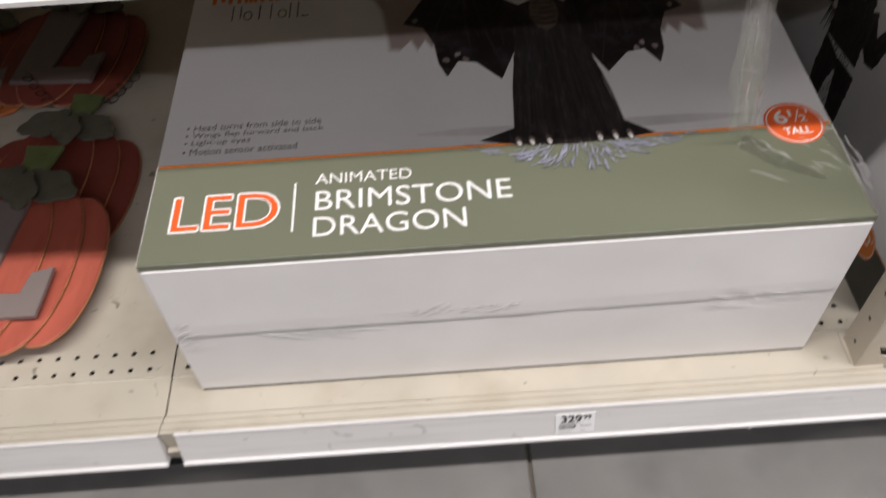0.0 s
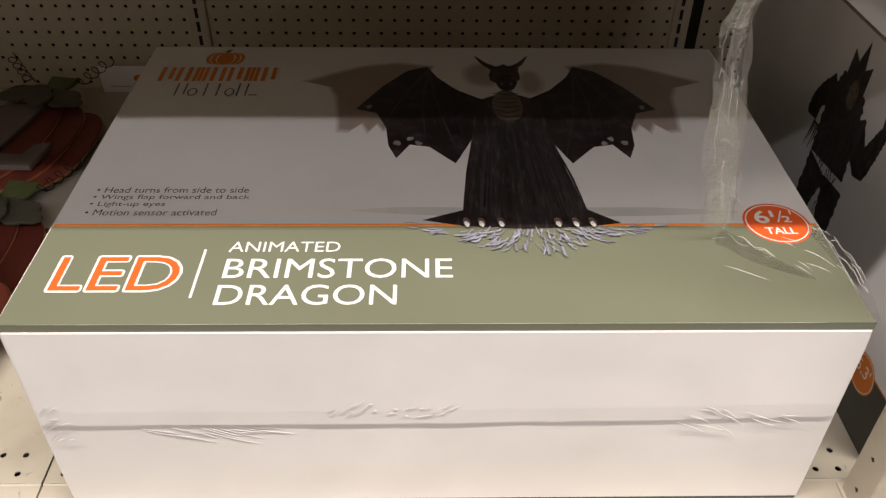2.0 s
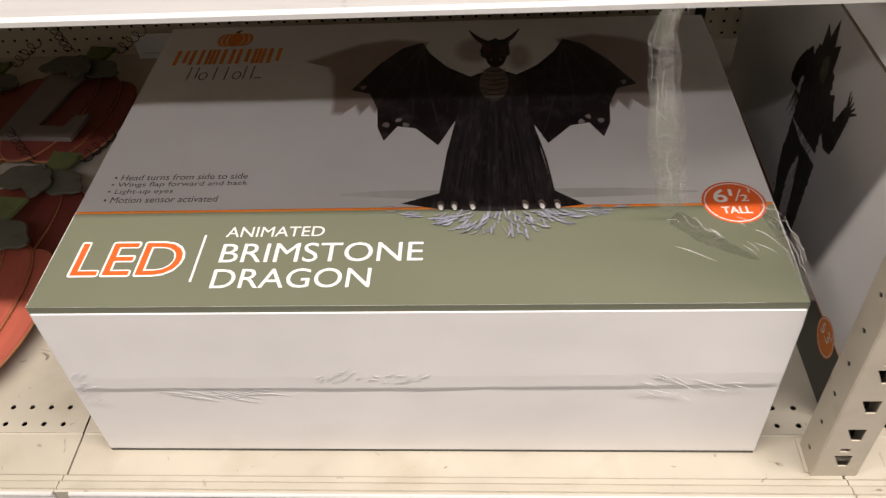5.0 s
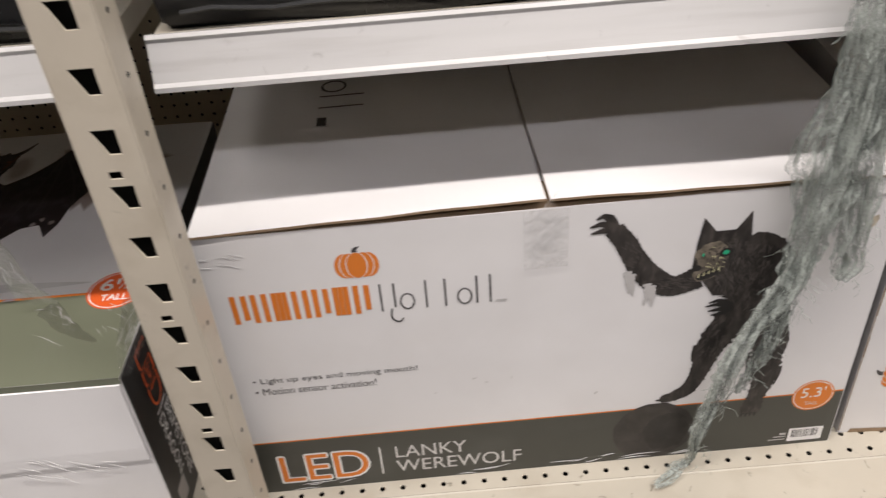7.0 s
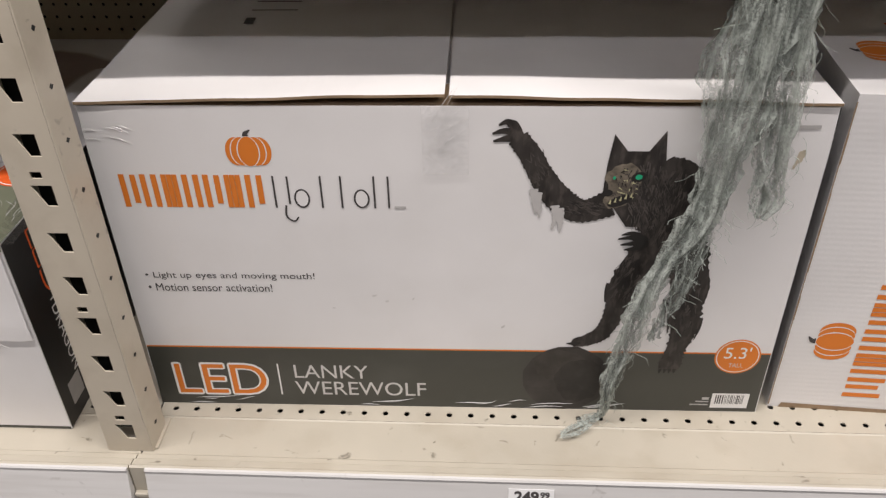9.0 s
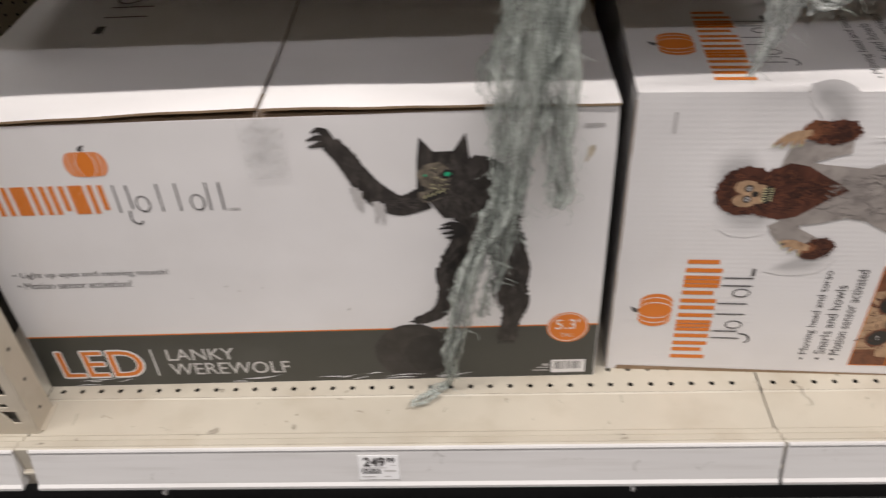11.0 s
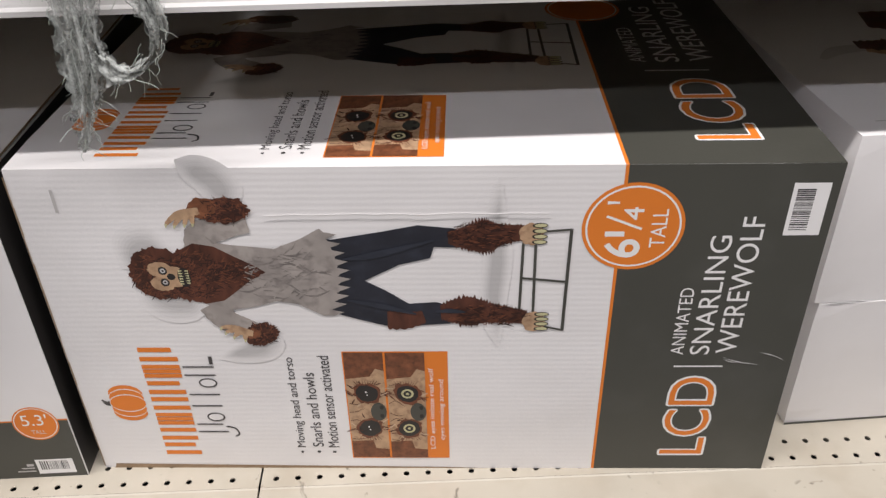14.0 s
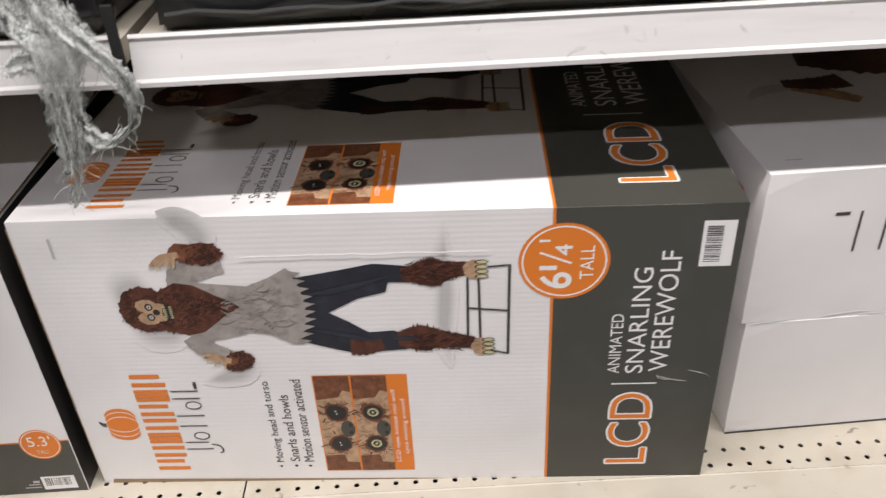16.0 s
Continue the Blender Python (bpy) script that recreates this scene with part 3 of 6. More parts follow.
def base_shelf(x0, x1, inset, hooks, label):
    """A steel base shelf: deck with two rows of holes, front cap, kick plate and price rail."""
    ob = thing("base_shelf", pose(0, 0, 0), label, "shelf", "base shelves of the run")
    g = 0.0012
    part("deck", block(x0 + g, x1 - g, 0.141, 1.0, 0.128, 0.15), CREAM, ob)
    part("front_deck", extruded([(0.03, 0.13), (0.03, 0.1494), (0.088, 0.1494), (0.09, 0.1505), (0.0902, 0.13)], x0 + g, x1 - g), CREAM, ob)
    # the hole rows keep one pitch along the run
    start = math.ceil((x0 + 0.008 - 0.8605) / PITCH) * PITCH + 0.8605 - PITCH / 2
    n = int((x1 - 0.004 - start) / PITCH)
    perforated("perforated_strip", start, 0.0903, n, 2, PITCH, 0.1505, 0.0036, CREAM, ob)
    part("strip_end", block(x0 + g, start, 0.0903, 0.141, 0.1485, 0.1505), CREAM, ob)
    part("strip_end", block(start + n * PITCH, x1 - g, 0.0903, 0.141, 0.1485, 0.1505), CREAM, ob)
    # added black sheet: its colour stands for the shade below the holes
    part("hole_shade_sheet", block(x0 + 0.004, x1 - 0.004, 0.092, 0.14, 0.1, 0.103), KICKANDSHADE, ob, "black sheet painted as the shade under the holes")
    cap = [(0.0298, 0.13), (0.0298, 0.153), (0.027, 0.1555), (0.021, 0.1555), (0.0195, 0.1535), (0.018, 0.157), (0.0165, 0.16), (0.008, 0.161), (0.0065, 0.159), (0.005, 0.163), (0.0035, 0.1645), (0.001, 0.163), (0.001, 0.095), (0.006, 0.095), (0.006, 0.13)]
    part("front_cap", extruded(cap, x0 + 0.0006, x1 - 0.0006), CREAM, ob, "cream rolled front edge")
    part("label_ledge", block(x0 + 0.001, x1 - 0.001, -0.006, 0.0008, 0.122, 0.127, 0.001), CREAM, ob)
    rail = [(0.0006, 0.1645), (-0.002, 0.1645), (-0.0035, 0.1625), (-0.002, 0.16), (-0.0135, 0.1135), (-0.0175, 0.111), (-0.0175, 0.1065), (0.0006, 0.1045)]
    part("price_rail", extruded(rail, x0 + inset, x1 - 0.001), STRIP, ob, "glossy white plastic price rail")
    part("kick_plate", block(x0, x1, 0.036, 0.05, 0, 0.127), KICKANDSHADE, ob, "black kick plate")
    for hx in hooks:
        part("hook", tube(smooth_line([(hx, 0.012, 0.1), (hx, 0.004, 0.088), (hx, -0.004, 0.08), (hx, -0.007, 0.086)], 4), 0.0028), STRIP, ob, "small white plastic hook")
    return ob


base_shelf(-0.99, -0.073, 0.02, (), "cream steel base shelf under the wooden pumpkins")
base_shelf(-0.073, 0.842, 0.019, (0.675,), "cream steel base shelf with a white price rail")
base_shelf(0.842, 1.757, 0.019, (1.009, 1.59), "cream steel base shelf with scuffs and two rows of holes")
base_shelf(1.757, 2.672, 0.004, (2.196,), "cream steel base shelf with scuffs and two rows of holes")
base_shelf(2.672, 3.587, 0.019, (), "cream steel base shelf beyond the last boxes")

# pegboard and its slotted standards
peg = thing("pegboard", pose(0, 0, 0), "cream pegboard panel with rows of round holes behind the shelf", "pegboard")
for px, cols in ((-0.9, 32), (-0.055, 34), (0.858, 34), (1.76, 34), (2.68, 30)):
    perforated("panel", px, 0.15, cols, 26, PITCH, 1.0, 0.0034, PEGMAT, peg, upright=True)
# added black sheet painted as the shade seen through the pegboard
part("hole_shade_backing", block(-0.99, 3.58, 1.02, 1.03, 0.13, 0.83), KICKANDSHADE, peg, "black sheet painted as the shade behind the holes")
for sx in (-0.072, 0.82, 1.74, 2.66):
    st = thing("shelf_standard", pose(sx, 0.994, 0.15), "cream steel shelf standard with dark slots between pegboard panels", "shelf standard", "standards at the back")
    part("channel", block(-0.016, 0.016, 0.0, 0.02, 0, 0.66, 0.0015), POSTMAT, st)
    # slots are black blocks, their inner shade put into the colour
    for k in range(24):
        part("slot", block(-0.005, 0.001, -0.001, 0.004, 0.012 + k * 0.0268, 0.031 + k * 0.0268), KICKANDSHADE, st)

# slotted post standing on the base shelf between two bays
post = thing("slotted_post", pose(0.83, 0.036, 0.15), "cream steel shelving post with keystone slots, lightly scuffed", "post")


def post_front(height):
    w, vs, fs = 0.0245, [], []

    def cell(z0, z1, hole):
        k = len(vs)
        vs.extend([(-w, 0, z0), (w, 0, z0), (w, 0, z1), (-w, 0, z1)] + [(x, 0, z) for x, z in hole] + [(x, 0.0018, z) for x, z in hole])
        for a in range(4):
            b = (a + 1) % 4
            fs.append((k + a, k + b, k + 4 + b, k + 4 + a))
            fs.append((k + 4 + a, k + 4 + b, k + 8 + b, k + 8 + a))

    def keystone(z):
        return [(0.0005, z - 0.0115), (0.0105, z - 0.0115), (0.0105, z + 0.0105), (-0.0095, z + 0.0105)]

    z, k = 0.0, 0
    while z < height:
        c = 0.032 + 0.0515 * k
        if k % 3 == 0:
            cell(z, c + 0.0145, keystone(c))
            cell(c + 0.0145, c + 0.0515 - 0.0257, [(-0.006, c + 0.0175), (0.0045, c + 0.0175), (0.0045, c + 0.0245), (-0.006, c + 0.0245)])
        else:
            cell(z, c + 0.0257, keystone(c))
        z, k = c + 0.0258, k + 1
    return vs, fs


v, f = post_front(1.5)
face = mesh_object("front_face", v, f, [POSTMAT], post)
bm = bmesh.new()
bm.from_mesh(face.data)
bmesh.ops.remove_doubles(bm, verts=bm.verts, dist=0.0002)
bm.to_mesh(face.data)
bm.free()
part("side_face", block(0.0243, 0.0263, 0.0, 0.042, 0, 1.54, 0.0008), POSTMAT, post)
part("side_face", block(-0.0263, -0.0243, 0.0, 0.042, 0, 1.54, 0.0008), POSTMAT, post)
# black web put in for the shade within the hollow post
part("inner_shade_web", block(-0.0243, 0.0243, 0.034, 0.036, 0, 1.54), KICKANDSHADE, post, "black web painted as the shade inside the post")
# bolt holes are thin black plates, painted as shaded openings
for k in range(28):
    for sx in (0.0264, -0.0264):
        part("painted_bolt_hole", plate([(0, -0.0028), (0.0028, 0), (0, 0.0042), (-0.0028, 0)], 0, 0.0006, 0), KICKANDSHADE, post).matrix_basis = pose(sx - (0.0003 if sx > 0 else -0.0003), 0.021, 0.026 + 0.0515 * k, 0, 90 if sx > 0 else -90, 0)
part("foot", block(-0.03, 0.03, 0.004, 0.05, -0.002, 0.002, 0.0008), POSTMAT, post)

# ---- upper shelves ----


def upper_shelf(x0, x1, label):
    ob = thing("upper_shelf", pose(0, 0, 0), label, "shelf", "upper shelves of the run")
    part("deck", block(x0, x1, 0.14, 1.0, 0.708, 0.733, 0.001), CREAM, ob)
    rail = [(0.141, 0.741), (0.135, 0.7425), (0.1325, 0.7395), (0.134, 0.736), (0.1245, 0.7025), (0.1205, 0.7), (0.1205, 0.6955), (0.141, 0.694)]
    part("price_rail", extruded(rail, x0 + 0.001, x1 - 0.001), STRIP, ob, "glossy white plastic price rail")
    return ob


upper_shelf(-0.99, -0.09, "cream upper shelf with a white price rail")
upper_shelf(-0.086, 0.806, "cream upper shelf with a white price rail and a price tag")
upper_shelf(0.849, 1.733, "cream upper shelf with a smudged white price rail")
upper_shelf(1.746, 2.66, "cream upper shelf with a white price rail")
upper_shelf(2.666, 3.58, "cream upper shelf with a white price rail")

strap = thing("strap", pose(1.7395, 0.119, 0.69), "black fabric strap hanging over the gap between two price rails", "strap")
part("band", block(-0.0055, 0.0055, 0.0, 0.003, -0.012, 0.085, 0.001), TAPEDGE, strap)


def wrapped_pack(x0, x1, y0, y1, height, seed):
    """A soft black plastic-wrapped pack lying on an upper shelf."""
    bm = bmesh.new()
    bmesh.ops.create_cube(bm, size=1)
    bmesh.ops.subdivide_edges(bm, edges=bm.edges[:], cuts=9, use_grid_fill=True)
    for vtx in bm.verts:
        c = vtx.co
        p = Vector((c.x * (x1 - x0), c.y * (y1 - y0), (c.z + 0.5) * height))
        q = noise.noise_vector(Vector((p.x * 9 + seed, p.y * 9, p.z * 12))) * 0.012
        if c.z < -0.45:
            q.z = 0
            p.y += 0.004
        vtx.co = p + q
    bmesh.ops.bevel(bm, geom=[e for e in bm.edges if e.calc_face_angle(0) > 1.0], offset=0.006, segments=2, affect="EDGES")
    ob = thing("wrapped_pack", pose((x0 + x1) / 2, (y0 + y1) / 2, 0.7335), "black plastic-wrapped pack lying on the upper shelf", "package", "black packs on the upper shelf")
    part("wrap", bm, BLACKBAG, ob, smooth=True)
    part("seam", tube([(-(x1 - x0) / 2 + 0.02 + k * (x1 - x0 - 0.04) / 30, -(y1 - y0) / 2 - 0.008 + 0.003 * math.sin(k), 0.02 + 0.002 * math.sin(k * 1.7)) for k in range(31)], 0.0025, 5), TAPEDGE, ob, "sewn black seam")
    return ob


wrapped_pack(-0.95, -0.12, 0.16, 0.7, 0.2, 3)
wrapped_pack(-0.07, 0.79, 0.16, 0.7, 0.2, 7)
wrapped_pack(0.86, 1.72, 0.16, 0.7, 0.22, 13)
wrapped_pack(1.76, 2.64, 0.16, 0.7, 0.21, 19)
wrapped_pack(2.68, 3.5, 0.16, 0.7, 0.21, 29)


def price_tag(m, digits, cents, seed):
    """A paper shelf label: price, a line of small print and a barcode as bars."""
    ob = thing("price_tag", m, "white paper price tag reading " + digits + " " + cents + " with small print", "price tag", "price tags")
    part("paper", block(0, 0.049, -0.0004, 0.0004, 0, 0.036), PAPER, ob)
    p = Print(lambda u, v, h: (u, -0.0004 - h, v))
    p.text(digits, 0.007 if len(digits) > 2 else 0.013, 0.0205, 0.025 if len(digits) > 2 else 0.018, 0.0125, DARKTEXT, halo=0.0007)
    p.text(cents, 0.0345, 0.0255, 0.0095, 0.0072, DARKTEXT, halo=0.0004)
    p.rect(0.004, 0.0172, 0.034, 0.0184, GREYINK).rect(0.039, 0.021, 0.045, 0.022, GREYINK)
    rng = random.Random(seed)
    a = 0.004
    while a < 0.026:
        w = rng.choice((0.0004, 0.0008))
        p.rect(a, 0.009, a + w, 0.0165, DARKTEXT)
        a += w + 0.0006
    p.rect(0.031, 0.012, 0.045, 0.0148, GREYINK).rect(0.004, 0.004, 0.02, 0.0055, GREYINK).rect(0.031, 0.004, 0.038, 0.0058, GREYINK)
    p.done("print", ob, "dark printed price and bars")
    return ob


price_tag(pose(0.418, -0.0132, 0.1185, -13.9), "329", "99", 1)
price_tag(pose(1.259, -0.0132, 0.1185, -13.9), "249", "99", 2)
price_tag(pose(2.113, -0.0132, 0.1185, -13.9), "249", "99", 3)
price_tag(pose(0.6215, 0.1242, 0.7045, -15.8), "49", "99", 4)

# ---- the sage carton with the winged figure ----
DW, DD, DH = 0.777, 0.555, 0.264
sage = card_box("sage_display_box", pose(-0.029, 0.066, 0.15), DW, DD, DH, WHITE, "long white and sage carton printed with a winged dragon, shrink wrapped", seed=4)
tp = top_of(DH)
p = Print(tp, 0.0001)
p.rect(0.0008, 0.0001, DW - 0.0008, 0.1415, SAGE).rect(0.0015, 0.1415, DW - 0.0015, 0.1455, ORANGE)
p.done("sage_band", sage, "sage green band with an orange line")
p = Print(front, 0.0001)
p.rect(0.0008, DH - 0.0085, DW - 0.0008, DH + 0.0001, SAGE).rect(0.001, 0.0005, DW - 0.001, 0.0045, SLATE)
p.done("edge_band", sage, "sage printed upper edge and a dark strip along the bottom")
rng = random.Random(21)
p = Print(tp)
gourd(p, 0.103, 0.518, 0.026, 0.019, WHITE)
p.done("pumpkin_sign", sage, "small orange printed pumpkin")
p = Print(tp)
mark_bars(p, 0.024, 0.453, 0.156, 0.039, 7, ORANGE, 0.0055, rng)
mark_bars(p, 0.055, 0.413, 0.094, 0.033, 6, DARKTEXT, 0.0018, rng, True)
p.rect(0.151, 0.414, 0.161, 0.4165, DARKTEXT)
p.done("trade_mark", sage, "orange and dark trade mark in plain shapes")
p = Print(tp)
for line, (a, b, w) in zip(("• Head turns from side to side", "• Wings flap forward and back", "• Light-up eyes", "• Motion sensor activated"), ((0.026, 0.2, 0.161), (0.026, 0.186, 0.164), (0.026, 0.1735, 0.078), (0.026, 0.1595, 0.134))):
    p.text(line, a, b, w, 0.0105, DARKTEXT)
p.done("feature_list", sage, "four dark lines of small text")
p = Print(tp)
p.text("LED", 0.029, 0.044, 0.116, 0.049, WHITEINK, halo=0.0022).text("LED", 0.0295, 0.0445, 0.115, 0.048, REDORANGE)
p.done("led_lettering", sage, "white-edged orange lettering")
p = Print(tp)
p.rect(0.1605, 0.034, 0.163, 0.104, WHITEINK)
p.done("divider", sage, "thin white line")
p = Print(tp)
p.text("ANIMATED", 0.184, 0.1005, 0.108, 0.0155, WHITEINK)
p.text("BRIMSTONE", 0.185, 0.0615, 0.216, 0.0285, WHITEINK).text("DRAGON", 0.184, 0.0245, 0.165, 0.0275, WHITEINK)
p.done("title", sage, "white title lettering")
p = Print(tp)
badge(p, 0.735, 0.146, 0.034, REDORANGE)
p.text("6", 0.715, 0.146, 0.014, 0.021, WHITEINK, halo=0.0005).text("TALL", 0.72, 0.128, 0.031, 0.0105, WHITEINK, halo=0.0003)
fraction(p, 0.7325, 0.1475, 0.0235, 0.0195, "1", "2")
p.done("badge", sage, "red-orange round badge with white figures")


def winged_figure(place, parent):
    rng = random.Random(5)
    p = Print(place)
    p.stroke([(0.30, 0.168, 0.001), (0.35, 0.168, 0.006), (0.42, 0.165, 0.008)], PALEGREY).stroke([(0.53, 0.165, 0.008), (0.62, 0.166, 0.007), (0.7, 0.165, 0.001)], PALEGREY)
    for s in (-1, 1):
        c = 0.475
        q = lambda a: c + s * a
        # blurred second pair of wings, paler towards its rim
        for k, ink in enumerate(WINGINKS):
            grow = 1.07 - 0.017 * k
            p.shape([(q(0.15 + (a - 0.15) * grow), 0.42 + (d - 0.42) * grow) for a, d in ((0.256, 0.452), (0.22, 0.474), (0.185, 0.494), (0.14, 0.505), (0.09, 0.495), (0.12, 0.4), (0.138, 0.345), (0.15, 0.33), (0.158, 0.345), (0.168, 0.326), (0.176, 0.346), (0.19, 0.328), (0.203, 0.33), (0.207, 0.365), (0.212, 0.41), (0.222, 0.437))], ink)
        p.shape([(q(0.03), 0.406), (q(0.06), 0.43), (q(0.085), 0.465), (q(0.098), 0.496), (q(0.125), 0.482), (q(0.155), 0.44), (q(0.186), 0.38), (q(0.16), 0.37), (q(0.147), 0.335), (q(0.143), 0.295), (q(0.133), 0.268), (q(0.118), 0.297), (q(0.095), 0.292), (q(0.066), 0.257), (q(0.045), 0.31), (q(0.03), 0.34)], WING)
        for a, b in ((0.06, 0.27), (0.1, 0.31), (0.15, 0.34)):
            p.stroke([(q(0.096), 0.485, 0.0022), (q((0.096 + a) / 2 + 0.005), (0.485 + b) / 2, 0.0016), (q(a), b, 0.0006)], ROBEFOLD)
        for a, b in ((0.133, 0.3), (0.118, 0.31), (0.17, 0.385), (0.108, 0.3)):
            p.oval(q(a), b, 0.004, 0.005, GHOST, rag=0.3, rng=rng, n=9)
    for k, ink in enumerate(WINGINKS[:5]):
        p.oval(0.452, 0.472, 0.031 - 0.0025 * k, 0.036 - 0.0025 * k, ink, n=20).oval(0.512, 0.452, 0.02 - 0.0025 * k, 0.036 - 0.003 * k, ink, n=20)
    # robe in hanging folds, wide at the foot
    p.shape([(0.437, 0.4), (0.478, 0.425), (0.52, 0.4), (0.522, 0.33), (0.532, 0.24), (0.543, 0.17), (0.575, 0.146), (0.54, 0.14), (0.475, 0.136), (0.415, 0.141), (0.372, 0.151), (0.414, 0.168), (0.42, 0.24), (0.432, 0.33)], ROBE)
    for k in range(9):
        a = 0.43 + k * 0.0115
        p.stroke([(a * 0.6 + 0.19, 0.33, 0.0006), (a, 0.23, 0.0022), (a + (a - 0.475) * 0.25, 0.148, 0.003)], WING if k % 2 else ROBE)
    for k in range(26):
        a = 0.437 + 0.0034 * k + rng.uniform(-0.0015, 0.0015)
        foot = 0.477 + (a - 0.477) * 1.45
        p.stroke([(0.477 + (a - 0.477) * 0.9, 0.35 - 0.03 * rng.random(), 0.0004), ((a + foot) / 2 + rng.uniform(-0.002, 0.002), 0.24, rng.uniform(0.0006, 0.0016)), (foot, 0.15 + 0.02 * rng.random(), 0.0005)], rng.choice((ROBEFOLD, ROBEFOLD, BLACKINK)), 0.3, rng)
    for s in (-1, 1):
        p.fur(0.475 + s * 0.09, 0.37, 0.045, 0.07, (ROBEFOLD, ROBE), 40, 0.035, 90 - s * 15, rng, 14)
    p.oval(0.477, 0.372, 0.036, 0.03, ROBE, rag=0.08, rng=rng).oval(0.477, 0.388, 0.019, 0.041, CHEST)
    for k in range(7):
        p.stroke([(0.461 + k * 0.0005, 0.42 - k * 0.011, 0.0008), (0.477, 0.416 - k * 0.011, 0.0012), (0.493 - k * 0.0005, 0.42 - k * 0.011, 0.0008)], ROBE)
    p.oval(0.48, 0.47, 0.021, 0.03, ROBE, rag=0.1, rng=rng).oval(0.48, 0.448, 0.013, 0.022, WING)
    for s in (-1, 1):
        p.stroke([(0.478 + s * 0.01, 0.488, 0.006), (0.478 + s * 0.024, 0.503, 0.004), (0.478 + s * 0.036, 0.526, 0.0008)], WING)
        p.stroke([(0.48 + s * 0.018, 0.49, 0.0025), (0.48 + s * 0.012, 0.47, 0.002), (0.48 + s * 0.006, 0.45, 0.001)], FUR).oval(0.48 + s * 0.009, 0.474, 0.004, 0.003, FURMID).oval(0.48 + s * 0.006, 0.445, 0.002, 0.004, CHEST)
    # pale smoke and claws at the foot
    for k in range(150):
        a = max(-1.15, min(1.15, rng.gauss(0, 0.5)))
        u = 0.487 + a * 0.105 + rng.uniform(-0.006, 0.006)
        v = 0.14 - rng.random() * 0.034 * (1.15 - abs(a)) - 0.002
        t = math.atan2(-0.3 - rng.random() * (1 - abs(a)) * 1.5, a * 1.6) + rng.uniform(-0.5, 0.5)
        ln, w = rng.uniform(0.006, 0.024), rng.uniform(0.0003, 0.0013)
        p.stroke([(u, v, w * 0.5), (u + ln * 0.5 * math.cos(t), v + ln * 0.5 * math.sin(t) + rng.uniform(-0.002, 0.002), w), (u + ln * math.cos(t), v + ln * math.sin(t) * 0.7, w * 0.7)], rng.choice((ICE, ICE, ICEPALE)), 0.4, rng, 3)
        p.oval(u + ln * math.cos(t), v + ln * math.sin(t) * 0.7, w * 1.2, w, ICE, n=7)
    for a in (0.417, 0.432, 0.452, 0.51, 0.528, 0.545):
        p.oval(a, 0.144, 0.0038, 0.0075, CHEST, turn=10).oval(a, 0.1405, 0.0024, 0.0048, PALEGREY, turn=12)
    p.done("picture", parent, "printed black winged figure on pale smoke")


winged_figure(tp, sage)
# dark printed side with lettering
rs = right_side(DW)
p = Print(rs, 0.0001)
p.rect(0.001, 0.001, DD - 0.002, DH - 0.001, BLACKINK)
p.text("LED", 0.045, 0.25, 0.085, 0.033, REDORANGE, -90, 0.0012).text("LED", 0.047, 0.249, 0.082, 0.029, BLACKINK, -90)
p.rect(0.045, 0.157, 0.079, 0.159, WHITEINK)
p.text("BRIMSTONE", 0.066, 0.15, 0.125, 0.0165, WHITEINK, -90).text("DRAGON", 0.042, 0.15, 0.095, 0.0165, WHITEINK, -90)
p.rect(0.02, 0.02, 0.048, 0.052, GREYINK)
p.done("dark_side", sage, "black printed side with white lettering")


def wrinkles(place, u0, v0, u1, v1, count, seed, tilt, parent, long=0.05, wide=0.0005):
    """Shrink-wrap creases as thin raised opaque threads: the film's glints painted pale."""
    rng = random.Random(seed)
    vs, fs = [], []
    for _ in range(count):
        u, v, n = rng.uniform(u0, u1), rng.uniform(v0, v1), 7
        ln, sl = long * rng.uniform(0.3, 1), tilt * rng.uniform(0.6, 1.5)
        k = len(vs)
        for i in range(n):
            t = i / (n - 1)
            w = wide * math.sin(math.pi * t) + 0.00006
            a, b = u + ln * t, v + ln * sl * t + 0.003 * math.sin(3 * t + u * 60) * t
            vs += [place(a, b - w, 0.0004), place(a, b, 0.0004 + 1.3 * w), place(a, b + w, 0.0004)]
        for i in range(n - 1):
            for j in range(2):
                a = k + i * 3 + j
                fs.append((a, a + 3, a + 4, a + 1))
    return mesh_object("film_crease_glint", vs, fs, [FILMGLINT], parent, None, "pale threads painted as glints on creases in clear film", True)


# opaque pale colour stands in for highlights on the clear film's creases
FILMGLINT = material("film_crease_glint", (0.66, 0.65, 0.64), 0.14, 0.1, 20, 0.0, spec=0.8)
wrinkles(front, 0.06, 0.118, 0.2, 0.131, 14, 3, -0.28, sage, 0.07)
lid = lambda u, v, h: (u, -h - 0.0034, v)
wrinkles(lid, 0.28, 0.142, 0.4, 0.156, 22, 5, 0.5, sage, 0.016)
wrinkles(lid, 0.62, 0.125, 0.73, 0.158, 12, 8, -0.45, sage, 0.05)
wrinkles(lid, 0.0, 0.1, 0.02, 0.16, 10, 9, 0.8, sage, 0.025)
wrinkles(tp, 0.73, 0.05, 0.765, 0.13, 7, 12, -1.2, sage, 0.022, 0.0003)
wrinkles(tp, 0.655, 0.05, 0.72, 0.09, 1, 14, -0.35, sage, 0.05, 0.0003)
# lid overlapping the lower half of the front
vs, fs = [], []
